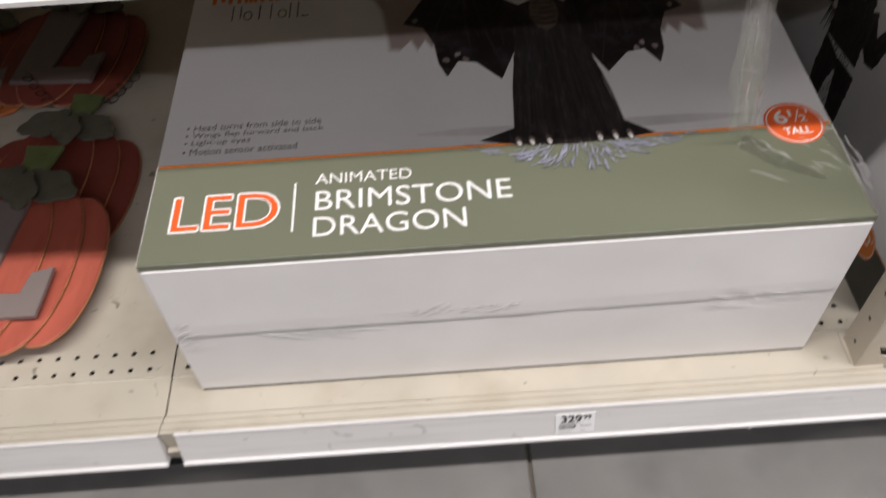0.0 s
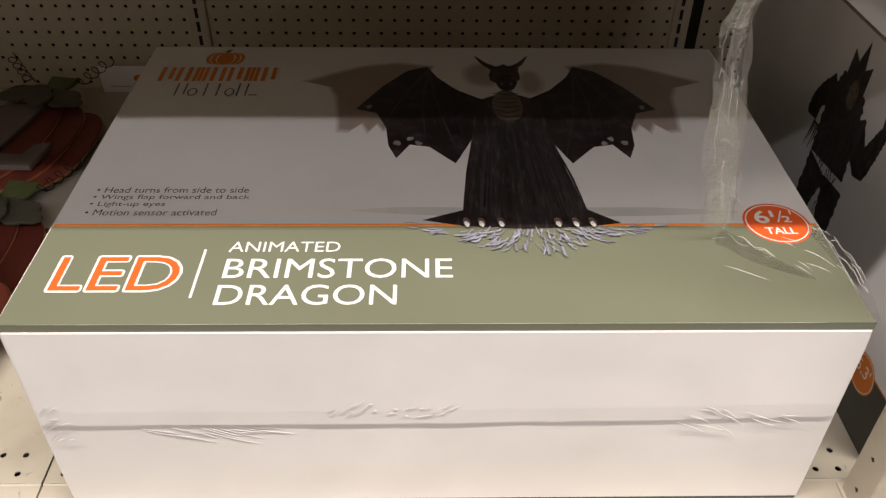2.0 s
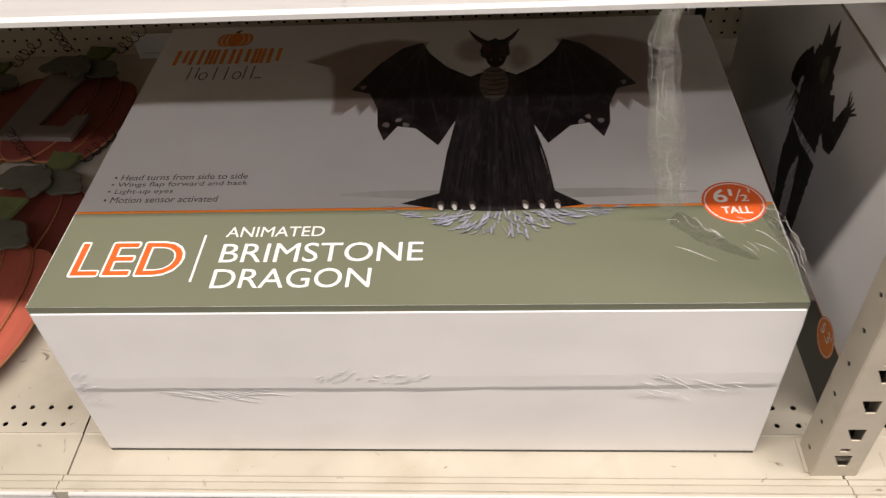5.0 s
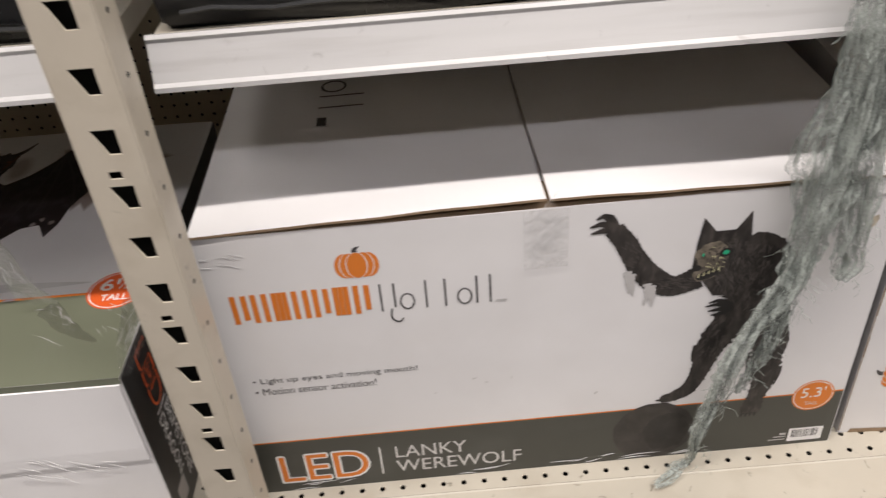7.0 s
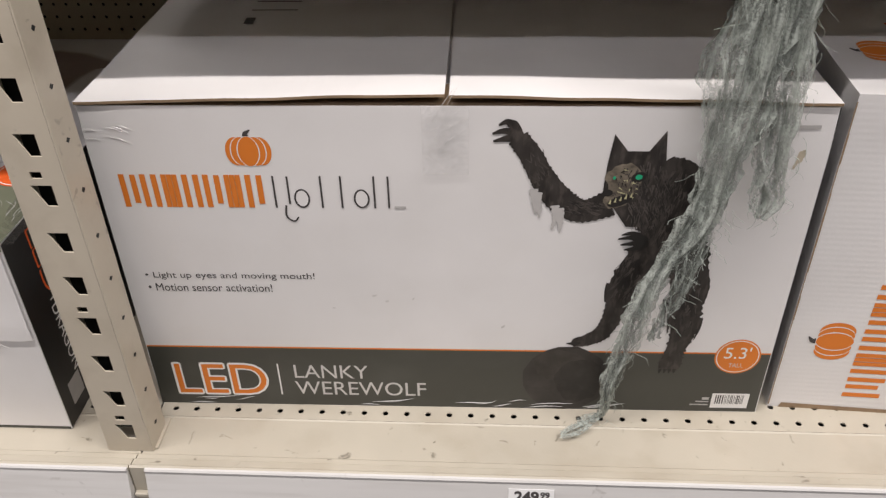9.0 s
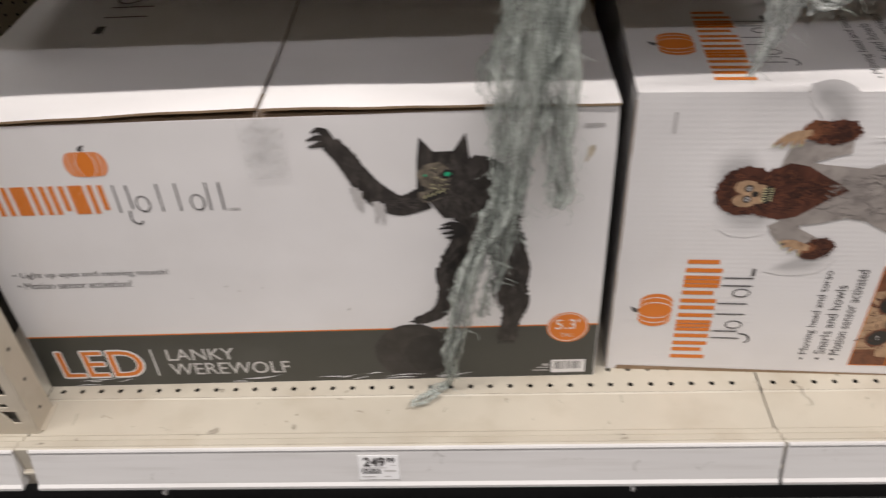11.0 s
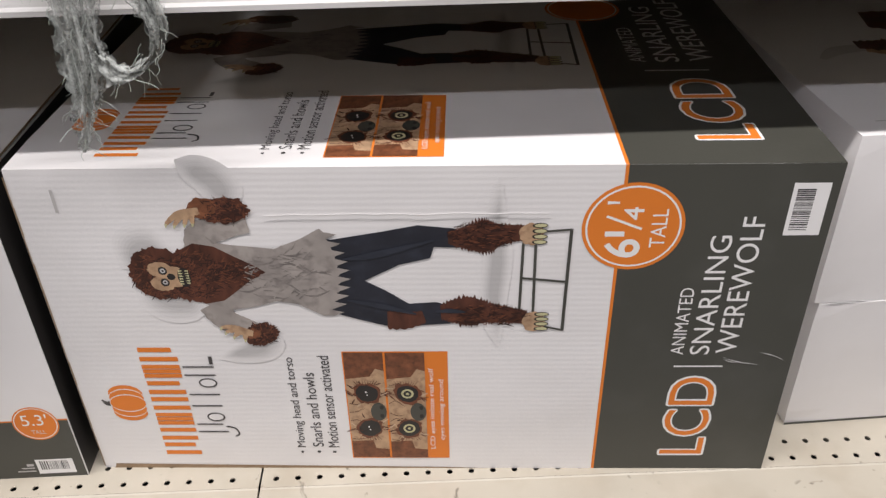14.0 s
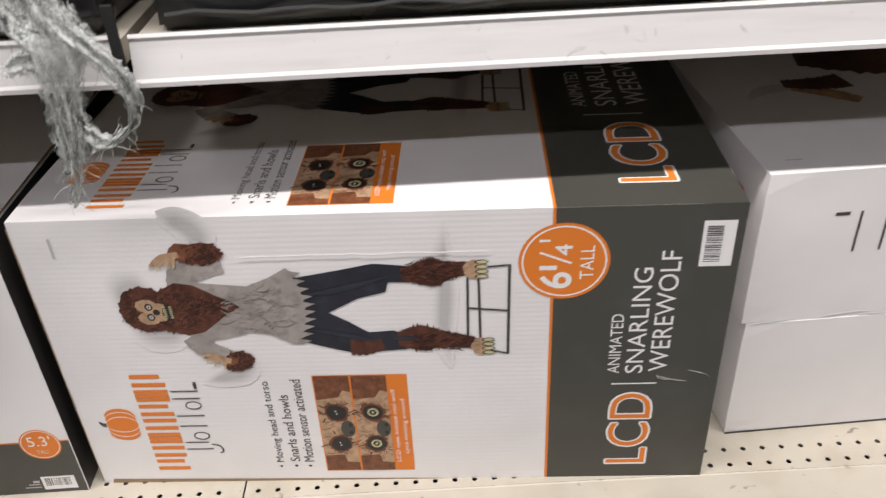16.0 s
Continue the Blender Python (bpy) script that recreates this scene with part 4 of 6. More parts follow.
for i in range(61):
    u = 0.003 + (DW - 0.006) * i / 60
    v = 0.131 + 0.0085 * (i / 60) ** 3 + 0.001 * noise.noise(Vector((i * 0.4, 0, 0)))
    out = 0.0026 + 0.0008 * noise.noise(Vector((i * 0.15, 3, 0)))
    vs += [(u, -0.0002, v), (u, -out, v), (u, -out - 0.0004, v + 0.02), (u, -0.0022, 0.2), (u, -0.0018, DH - 0.0095), (u, -0.0002, DH - 0.009)]
for i in range(60):
    for j in range(5):
        a = i * 6 + j
        fs.append((a, a + 6, a + 7, a + 1))
mesh_object("lid_front", vs, fs, [WHITE], sage, None, "white lid front overlapping the lower half")

# ---- torn strip of clear film from the upper shelf to the sage carton ----
film = thing("torn_film", pose(0, 0, 0), "torn strip of clear crinkled plastic film hanging onto the sage carton", "plastic film")


def ribbon(name, path, across, mat, parent, seed, crinkle=0.006, label="", soft=False):
    """A crumpled strip: path points are (x, y, z, half width), across is the side direction."""
    line = smooth_line(path, 14 if soft else 9)
    side = Vector(across).normalized()
    n, vs, fs = 19 if soft else 9, [], []
    for i, (x, y, z, w) in enumerate(line):
        for j in range(n):
            s = 2 * j / (n - 1) - 1
            q = Vector((x, y, z)) + side * w * s * (1 + 0.22 * noise.noise(Vector((i * 0.35, seed, s * 0.6))))
            if soft:
                q += noise.noise_vector(Vector((q.x * 34 + seed, q.y * 20, q.z * 13))) * crinkle * 1.1
                q += noise.noise_vector(Vector((q.x * 110 + seed, q.y * 60, q.z * 45))) * crinkle * 0.22
                q.y += 0.008 * math.sin(s * 6 + seed * 2 + z * 9) * min(1, w / 0.02) + 0.004 * noise.noise(Vector((s * 1.5, seed, z * 26)))
                if j in (0, n - 1):
                    q += side * 0.006 * noise.noise(Vector((i * 0.45, seed, s)))
            else:
                q += noise.noise_vector(Vector((q.x * 26 + seed, q.y * 26, q.z * 17))) * crinkle
            q.y += 0.35 * w * math.cos(s * 2.2 + seed) * 0.6
            vs.append(tuple(q))
    for i in range(len(line) - 1):
        for j in range(n - 1):
            a = i * n + j
            fs.append((a, a + 1, a + n + 1, a + n))
    return mesh_object(name, vs, fs, [mat], parent, None, label, soft)


STRIPLINE = [(0.59, 0.128, 0.736, 0.008), (0.589, 0.127, 0.70, 0.009), (0.59, 0.146, 0.655, 0.011), (0.598, 0.154, 0.6, 0.0135), (0.609, 0.163, 0.55, 0.016), (0.618, 0.17, 0.5, 0.0165), (0.627, 0.173, 0.455, 0.015), (0.637, 0.186, 0.422, 0.013)]
ribbon("strip", STRIPLINE, (1, 0.15, 0), FILM, film, 2.0, 0.004)
ribbon("strip", [(x + 0.002, y + 0.003, z, w * 0.6) for x, y, z, w in STRIPLINE], (1, 0.1, 0.05), FILM, film, 5.3, 0.004)


def film_fold_glints(path, count, seed, parent):
    """Pale threads painted as glints on a crumpled strip's folds, with short nicks across it."""
    rng = random.Random(seed)
    line = smooth_line(path, 9)
    bm = bmesh.new()
    for k in range(count):
        along = k < count * 0.45
        i = rng.randrange(0, len(line) - 12)
        off, pts = rng.uniform(-0.95, 0.95), []
        for j in range(rng.randrange(5, 12) if along else 3):
            x, y, z, w = line[i + (j if along else j // 2)]
            o = off + (0.1 * math.sin(j * 0.9 + k) if along else 0.28 * j)
            pts.append((x + w * o, y - 0.006 + 0.003 * math.sin(j + k), z + (0 if along else rng.uniform(-0.003, 0.003))))
        t = tube(pts, rng.uniform(0.00012, 0.0003), 4)
        me = bpy.data.meshes.new("fold")
        t.to_mesh(me)
        t.free()
        bm.from_mesh(me)
        bpy.data.meshes.remove(me)
    return part("fold", bm, FILMGLINT, parent, "pale threads painted as glints along folds in the film", True)


film_fold_glints(STRIPLINE, 30, 15, film)
ribbon("loose_end", [(0.637, 0.184, 0.4205, 0.016), (0.66, 0.158, 0.4205, 0.014), (0.685, 0.135, 0.42, 0.01), (0.71, 0.12, 0.419, 0.002)], (0.4, 1, 0), FILM, film, 7.7, 0.0022)
film_fold_glints([(0.732, 0.2, 0.424, 0.012), (0.738, 0.16, 0.4245, 0.014), (0.743, 0.12, 0.424, 0.012), (0.746, 0.09, 0.422, 0.008)], 14, 33, film)
film_fold_glints([(0.637, 0.185, 0.426, 0.014), (0.66, 0.158, 0.426, 0.013), (0.685, 0.135, 0.4255, 0.009), (0.71, 0.12, 0.4245, 0.003)], 6, 37, film)
ribbon("corner_wrap", [(0.737, 0.2, 0.4185, 0.01), (0.742, 0.15, 0.42, 0.014), (0.748, 0.1, 0.4185, 0.012), (0.751, 0.072, 0.412, 0.006)], (1, 0.1, -0.4), FILM, film, 9.1, 0.004)

# ---- the white carton with the standing wolf figure ----
LW, LD, LH = 0.711, 0.6, 0.394
lanky = card_box("white_wolf_box", pose(0.841, 0.112, 0.15, 0, 0, 0.65), LW, LD, LH, WHITE, "white carton with dark base band and printed clawing wolf figure", seed=9)
p = Print(front, 0.0001)
p.rect(0.001, 0.001, LW - 0.001, 0.0915, SLATE).rect(0.001, 0.0915, LW - 0.001, 0.0935, ORANGE)
p.done("slate_band", lanky, "dark grey-green base band with a thin orange line")
p = Print(front)
gourd(p, 0.1585, 0.346, 0.0225, 0.0165, WHITE)
p.done("pumpkin_sign", lanky, "small orange printed pumpkin")
p = Print(front)
mark_bars(p, 0.021, 0.282, 0.148, 0.038, 7, ORANGE, 0.0058, rng)
mark_bars(p, 0.175, 0.282, 0.12, 0.037, 6, DARKTEXT, 0.0019, rng, True)
p.stroke([(0.188, 0.285, 0.001), (0.187, 0.272, 0.001), (0.194, 0.266, 0.001), (0.199, 0.271, 0.0007)], DARKTEXT)
p.rect(0.2975, 0.282, 0.309, 0.2845, GREYINK)
p.done("trade_mark", lanky, "orange and dark trade mark in plain shapes")
p = Print(front)
p.text("• Light up eyes and moving mouth!", 0.023, 0.189, 0.184, 0.0105, DARKTEXT).text("• Motion sensor activation!", 0.023, 0.1735, 0.136, 0.0105, DARKTEXT)
p.done("feature_list", lanky, "two dark lines of small text")
p = Print(front)
p.text("LED", 0.026, 0.018, 0.108, 0.0475, WHITEINK, halo=0.0024).text("LED", 0.0265, 0.0185, 0.107, 0.0465, ORANGE)
p.done("led_lettering", lanky, "white-edged orange lettering")
p = Print(front)
p.rect(0.1485, 0.018, 0.1503, 0.067, WHITEINK)
p.done("divider", lanky, "thin white line")
p = Print(front)
p.text("LANKY", 0.168, 0.0455, 0.087, 0.0205, PALEGREY).text("WEREWOLF", 0.167, 0.0185, 0.155, 0.0215, PALEGREY)
p.done("title", lanky, "pale title lettering")
p = Print(front)
badge(p, 0.674, 0.088, 0.0255, ORANGE)
p.text("5.3'", 0.659, 0.085, 0.029, 0.017, WHITEINK).text("TALL", 0.666, 0.072, 0.016, 0.006, PALEGREY)
p.done("badge", lanky, "orange round badge with pale figures")
p = Print(front)
barcode(p, 0.656, 0.007, 0.699, 0.0305, 5)
p.rect(0.632, 0.011, 0.653, 0.013, GREYINK).rect(0.638, 0.016, 0.653, 0.018, GREYINK).rect(0.645, 0.02, 0.653, 0.024, GREYINK).rect(0.677, 0.372, 0.697, 0.3755, GREYINK)
p.done("barcode", lanky, "white barcode label")
p = Print(front)
srng = random.Random(61)
p.oval(0.6855, 0.343, 0.0035, 0.0075, TANSTAIN, -15, 0.25, srng).oval(0.682, 0.334, 0.0015, 0.006, TANSTAIN, -20, 0.3, srng)
for u, v in ((0.27, 0.17), (0.283, 0.162), (0.312, 0.166), (0.224, 0.152), (0.41, 0.128)):
    p.oval(u, v, srng.uniform(0.001, 0.003), srng.uniform(0.0008, 0.0016), PALEGREY, srng.uniform(0, 90), 0.3, srng, 12)
p.done("scuff", lanky, "tan stain and faint grey scuffs")


def clawing_wolf(place, parent):
    rng = random.Random(8)
    p = Print(place)
    p.oval(0.484, 0.05, 0.05, 0.05, ROCK, rag=0.02, rng=rng).oval(0.478, 0.07, 0.03, 0.024, ROCKLIGHT, -8, 0.05, rng).oval(0.5, 0.048, 0.028, 0.034, ROCKDARK, rag=0.08, rng=rng)
    p.stroke([(0.572, 0.25, 0.02), (0.555, 0.222, 0.02), (0.537, 0.186, 0.017), (0.53, 0.15, 0.011), (0.521, 0.123, 0.0095), (0.508, 0.112, 0.0085), (0.496, 0.1065, 0.0065), (0.488, 0.104, 0.004)], WOLF, 0.22, rng, 9)
    for k in range(10):
        a, b = 0.521 + 0.0032 * k, 0.19 - 0.0018 * (k % 4)
        p.stroke([(a, b, 0.0034), (a - 0.002, b - 0.012, 0.0024), (a - 0.004 + rng.uniform(-0.003, 0.002), b - 0.022 - rng.uniform(0, 0.01), 0.0004)], WOLF)
    p.oval(0.5, 0.1095, 0.0135, 0.0062, WOLF, 12, 0.12, rng, 26)
    for k in range(4):
        p.stroke([(0.497 - 0.002 * k, 0.106, 0.0018), (0.489 - 0.0025 * k, 0.1015 + 0.001 * k, 0.0006)], BLACKINK)
    p.stroke([(0.596, 0.235, 0.022), (0.603, 0.195, 0.019), (0.606, 0.16, 0.0175), (0.608, 0.125, 0.014), (0.603, 0.095, 0.0105), (0.6, 0.075, 0.0125), (0.597, 0.066, 0.009)], WOLF, 0.2, rng, 9)
    for k in range(9):
        a, b = 0.59 + 0.0042 * k, 0.15 - 0.003 * (k % 3)
        p.stroke([(a, b, 0.003), (a + 0.0005, b - 0.014, 0.002), (a + rng.uniform(-0.003, 0.003), b - 0.024 - rng.uniform(0, 0.01), 0.0004)], WOLF)
    for k in range(4):
        p.stroke([(0.591 + 0.005 * k, 0.068, 0.0022), (0.5895 + 0.0056 * k, 0.0615, 0.0007)], BLACKINK)
    p.stroke([(0.615, 0.215, 0.004), (0.622, 0.19, 0.004), (0.6235, 0.165, 0.0008)], WOLF, 0.4, rng)
    p.stroke([(0.556, 0.335, 0.012), (0.57, 0.315, 0.03), (0.577, 0.285, 0.037), (0.58, 0.255, 0.034), (0.588, 0.225, 0.027)], WOLF, 0.16, rng, 12)
    p.stroke([(0.512, 0.29, 0.015), (0.49, 0.281, 0.013), (0.474, 0.284, 0.014), (0.456, 0.3, 0.014), (0.442, 0.322, 0.012), (0.43, 0.345, 0.011), (0.418, 0.362, 0.01)], WOLF, 0.14, rng, 9)
    for a, b in ((0.395, 0.358), (0.394, 0.366), (0.4, 0.375), (0.408, 0.374)):
        p.stroke([(0.42, 0.362, 0.005), ((a + 0.42) / 2, b + 0.003, 0.0035), (a, b, 0.001)], WOLF)
    for a, b in ((0.436, 0.306), (0.44, 0.302), (0.458, 0.287), (0.463, 0.284)):
        p.stroke([(a, b, 0.004), (a + 0.001, b - 0.014, 0.003), (a + rng.uniform(-0.003, 0.003), b - 0.03, 0.0006)], GREYINK, 0.5, rng)
    p.shape([(0.505, 0.335), (0.509, 0.366), (0.523, 0.348), (0.543, 0.348), (0.557, 0.37), (0.561, 0.33), (0.56, 0.295), (0.545, 0.262), (0.53, 0.262), (0.515, 0.285), (0.503, 0.3)], WOLF)
    p.oval(0.542, 0.3, 0.025, 0.042, WOLF, 20, 0.12, rng, 40).oval(0.523, 0.318, 0.018, 0.017, SKINGREY, rag=0.1, rng=rng).oval(0.52, 0.302, 0.013, 0.02, SKINGREY, -25, 0.1, rng)
    p.fur(0.578, 0.28, 0.026, 0.05, (WOLFLIGHT, BLACKINK), 260, 0.013, -100, rng)
    p.fur(0.54, 0.2, 0.014, 0.03, (WOLFLIGHT, BLACKINK), 110, 0.013, -110, rng).fur(0.604, 0.17, 0.015, 0.05, (WOLFLIGHT, BLACKINK), 150, 0.013, -95, rng)
    p.fur(0.49, 0.283, 0.02, 0.009, (WOLFLIGHT, BLACKINK), 70, 0.01, 160, rng).fur(0.44, 0.325, 0.01, 0.02, (WOLFLIGHT, WOLF), 60, 0.009, 120, rng)
    p.fur(0.547, 0.3, 0.02, 0.04, (WOLFLIGHT, BLACKINK, WOLFLIGHT), 200, 0.012, -80, rng).fur(0.524, 0.31, 0.014, 0.02, (WOLFLIGHT, NAIL, BLACKINK), 60, 0.005, -60, rng, 60)
    p.oval(0.5365, 0.32, 0.0075, 0.0055, BLACKINK, 20).oval(0.5365, 0.32, 0.0034, 0.0028, GREENEYE, 20).oval(0.513, 0.319, 0.0014, 0.002, GREENEYE)
    p.oval(0.521, 0.293, 0.013, 0.0055, BLACKINK, 25).oval(0.508, 0.302, 0.005, 0.004, BLACKINK)
    for k in range(5):
        p.stroke([(0.511 + k * 0.005, 0.289 + k * 0.002, 0.0012), (0.512 + k * 0.005, 0.294 + k * 0.002, 0.0003)], NAIL)
    for a, b in ((0.524, 0.247), (0.527, 0.24), (0.531, 0.234), (0.527, 0.252)):
        p.stroke([(0.552, 0.244, 0.005), ((a + 0.552) / 2, b + 0.002, 0.003), (a, b, 0.0008)], BLACKINK)
    for k in range(8):
        a = 0.582 + 0.0045 * k
        p.stroke([(a, 0.17 - 0.004 * k % 3, 0.0025), (a + 0.004, 0.135 + rng.uniform(-0.02, 0.02), 0.0005)], WOLF)
    p.done("picture", parent, "printed charcoal wolf figure reaching out a claw")


SKINGREY = material("grey_mask_print", (0.2, 0.17, 0.13), 0.42, 0.5, 70, 0.0, dark=(0.06, 0.05, 0.04), stain=0.8)
ROCK = material("rock_print", (0.05, 0.044, 0.04), 0.42, 0.4, 30, 0.0, dark=(0.025, 0.022, 0.02), stain=0.6)
ROCKLIGHT = material("rock_top_print", (0.06, 0.053, 0.046), 0.42, 0.5, 34, 0.0, dark=(0.035, 0.03, 0.026), stain=0.7)
ROCKDARK = material("rock_shade_print", (0.034, 0.03, 0.027), 0.42, 0.4, 30, 0.0, dark=(0.05, 0.045, 0.04), stain=0.6)
GREENEYE = material("green_eye_print", (0.02, 0.4, 0.2), 0.3, 0.1, 40, 0.0)
clawing_wolf(front, lanky)
# side print: same figure upright, seen from the gap beside the sage carton
ls = left_side(LD)
p = Print(ls, 0.0001)
p.rect(0.001, 0.001, LD - 0.001, 0.0915, SLATE).rect(0.001, 0.0915, LD - 0.001, 0.0935, ORANGE)
badge(p, LD - 0.062, 0.08, 0.0255, ORANGE)
p.text("5.3'", LD - 0.077, 0.077, 0.029, 0.017, WHITEINK)
p.done("side_band", lanky, "dark base band on the side")
p = Print(ls)
rng = random.Random(31)
B = LD - 0.275
p.stroke([(B - 0.02, 0.21, 0.026), (B - 0.03, 0.15, 0.018), (B - 0.02, 0.09, 0.014), (B - 0.03, 0.04, 0.016)], WOLF, 0.14, rng, 9)
p.stroke([(B + 0.025, 0.21, 0.024), (B + 0.03, 0.15, 0.018), (B + 0.035, 0.09, 0.013), (B + 0.04, 0.05, 0.014)], WOLF, 0.14, rng, 9)
p.stroke([(B, 0.33, 0.03), (B - 0.005, 0.28, 0.042), (B, 0.22, 0.044)], WOLF, 0.12, rng, 9)
p.stroke([(B - 0.035, 0.31, 0.016), (B - 0.065, 0.28, 0.013), (B - 0.072, 0.255, 0.013), (B - 0.07, 0.285, 0.006)], WOLF, 0.18, rng, 9)
p.stroke([(B + 0.03, 0.3, 0.017), (B + 0.062, 0.26, 0.015), (B + 0.075, 0.285, 0.012), (B + 0.085, 0.315, 0.008)], WOLF, 0.18, rng, 9)
for k in range(5):
    p.stroke([(B + 0.083, 0.31, 0.003), (B + 0.078 + 0.007 * k, 0.338 - 0.003 * k, 0.001)], WOLF)
    p.stroke([(B - 0.06 + 0.004 * k, 0.25, 0.002), (B - 0.07 + 0.006 * k, 0.21 + 0.01 * (k % 2), 0.0005)], WOLF)
p.shape([(B - 0.025, 0.33), (B - 0.022, 0.365), (B - 0.008, 0.355), (B + 0.004, 0.385), (B + 0.01, 0.352), (B + 0.024, 0.362), (B + 0.022, 0.31), (B, 0.285)], WOLF)
p.fur(B - 0.003, 0.26, 0.04, 0.07, (WOLFLIGHT, BLACKINK), 200, 0.014, -95, rng).fur(B, 0.12, 0.05, 0.07, (BLACKINK, WOLF), 60, 0.014, -90, rng)
p.oval(B + 0.002, 0.318, 0.011, 0.018, SKINGREY, rag=0.1, rng=rng)
p.done("side_picture", lanky, "printed charcoal wolf figure on the side")
p = Print(right_side(LW), 0.0001)
p.rect(0.001, 0.001, LD - 0.001, LH - 0.002, BLACKINK)
p.done("dark_side", lanky, "black printed side")
# lid flaps with the split, raised a little above the brown edge
for u0, u1, lift in ((0.0, 0.3495, 0.0085), (0.3535, LW, 0.0075)):
    nx, ny, vs, fs = 24, 10, [], []
    for layer in (0.0, 0.0028):
        for i in range(nx + 1):
            for j in range(ny + 1):
                u, vv = u0 + (u1 - u0) * i / nx, -0.002 + (LD + 0.002) * j / ny
                mid = abs(u - 0.3515) / 0.36
                z = LH + 0.0015 + lift * (1 - min(1, mid) ** 1.3) * (1 - min(1, max(0, vv) / 0.2)) ** 1.5 + 0.0016 * noise.noise(Vector((u * 14, vv * 8, 2)))
                vs.append((u, vv, z + layer))
    m_ = (nx + 1) * (ny + 1)
    idx = []
    for i in range(nx):
        for j in range(ny):
            a = i * (ny + 1) + j
            fs += [(a, a + 1, a + ny + 2, a + ny + 1), (m_ + a, m_ + a + ny + 1, m_ + a + ny + 2, m_ + a + 1)]
            idx += [1, 0]
    for i in range(nx):
        for j in (0, ny):
            a = i * (ny + 1) + j
            fs.append((a, a + ny + 1, m_ + a + ny + 1, m_ + a))
            idx.append(1)
    for j in range(ny):
        for i in (0, nx):
            a = i * (ny + 1) + j
            fs.append((a, a + 1, m_ + a + 1, m_ + a))
            idx.append(1)
    mesh_object("lid_flap", vs, fs, [WHITE, KRAFT], lanky, idx, "white flap with a brown raw edge")
p = Print(top_of(LH), 0.0)
p.rect(0.002, 0.001, LW - 0.002, 0.05, KRAFT)
p.done("inner_flap", lanky, "brown raw card under the lid")
lt = top_of(LH + 0.006)
p = Print(turned(lt, 0.114, 0.49, -90))
mark_bars(p, 0.0, 0.0, 0.25, 0.054, 6, DARKTEXT, 0.0032, rng, True)
p.rect(0.27, 0.0, 0.29, 0.011, DARKTEXT)
p.done("lid_mark", lanky, "dark trade mark in plain shapes on the lid")
TAPE = film_material("clear_tape", 0.16, 0.25)
vs, fs = [], []
for i in range(9):
    for j in range(5):
        u = 0.327 + 0.045 * j / 4 + 0.0015 * noise.noise(Vector((i, j, 0)))
        vs.append((u, -0.0034 + 0.0009 * noise.noise(Vector((i * 1.3, j * 1.1, 5))), LH + 0.001 - 0.072 * i / 8))
for i in range(8):
    for j in range(4):
        a = i * 5 + j
        fs.append((a, a + 1, a + 6, a + 5))
mesh_object("clear_tape", vs, fs, [TAPE], lanky, None, "strip of clear packing tape")
wrinkles(lambda u, v, h: (u, -h - 0.0032, v), 0.328, 0.335, 0.352, 0.385, 16, 47, 1.6, lanky, 0.02, 0.0004)
wrinkles(front, 0.02, 0.0, 0.6, 0.012, 16, 41, 0.1, lanky, 0.06)
wrinkles(front, 0.0, 0.345, 0.04, 0.38, 6, 43, -0.2, lanky, 0.03, 0.0003)

# ---- the white carton with the shirted wolf figure, standing on its side ----
CW, CD, CH = 0.775, 0.5, 0.402
lcd = card_box("corrugated_wolf_box", pose(1.568, 0.131, 0.15, 0, 0, -3.1), CW, CD, CH, RIBBED, "white corrugated carton on its side, printed with a snarling wolf figure", seed=14)
ct = top_of(CH)


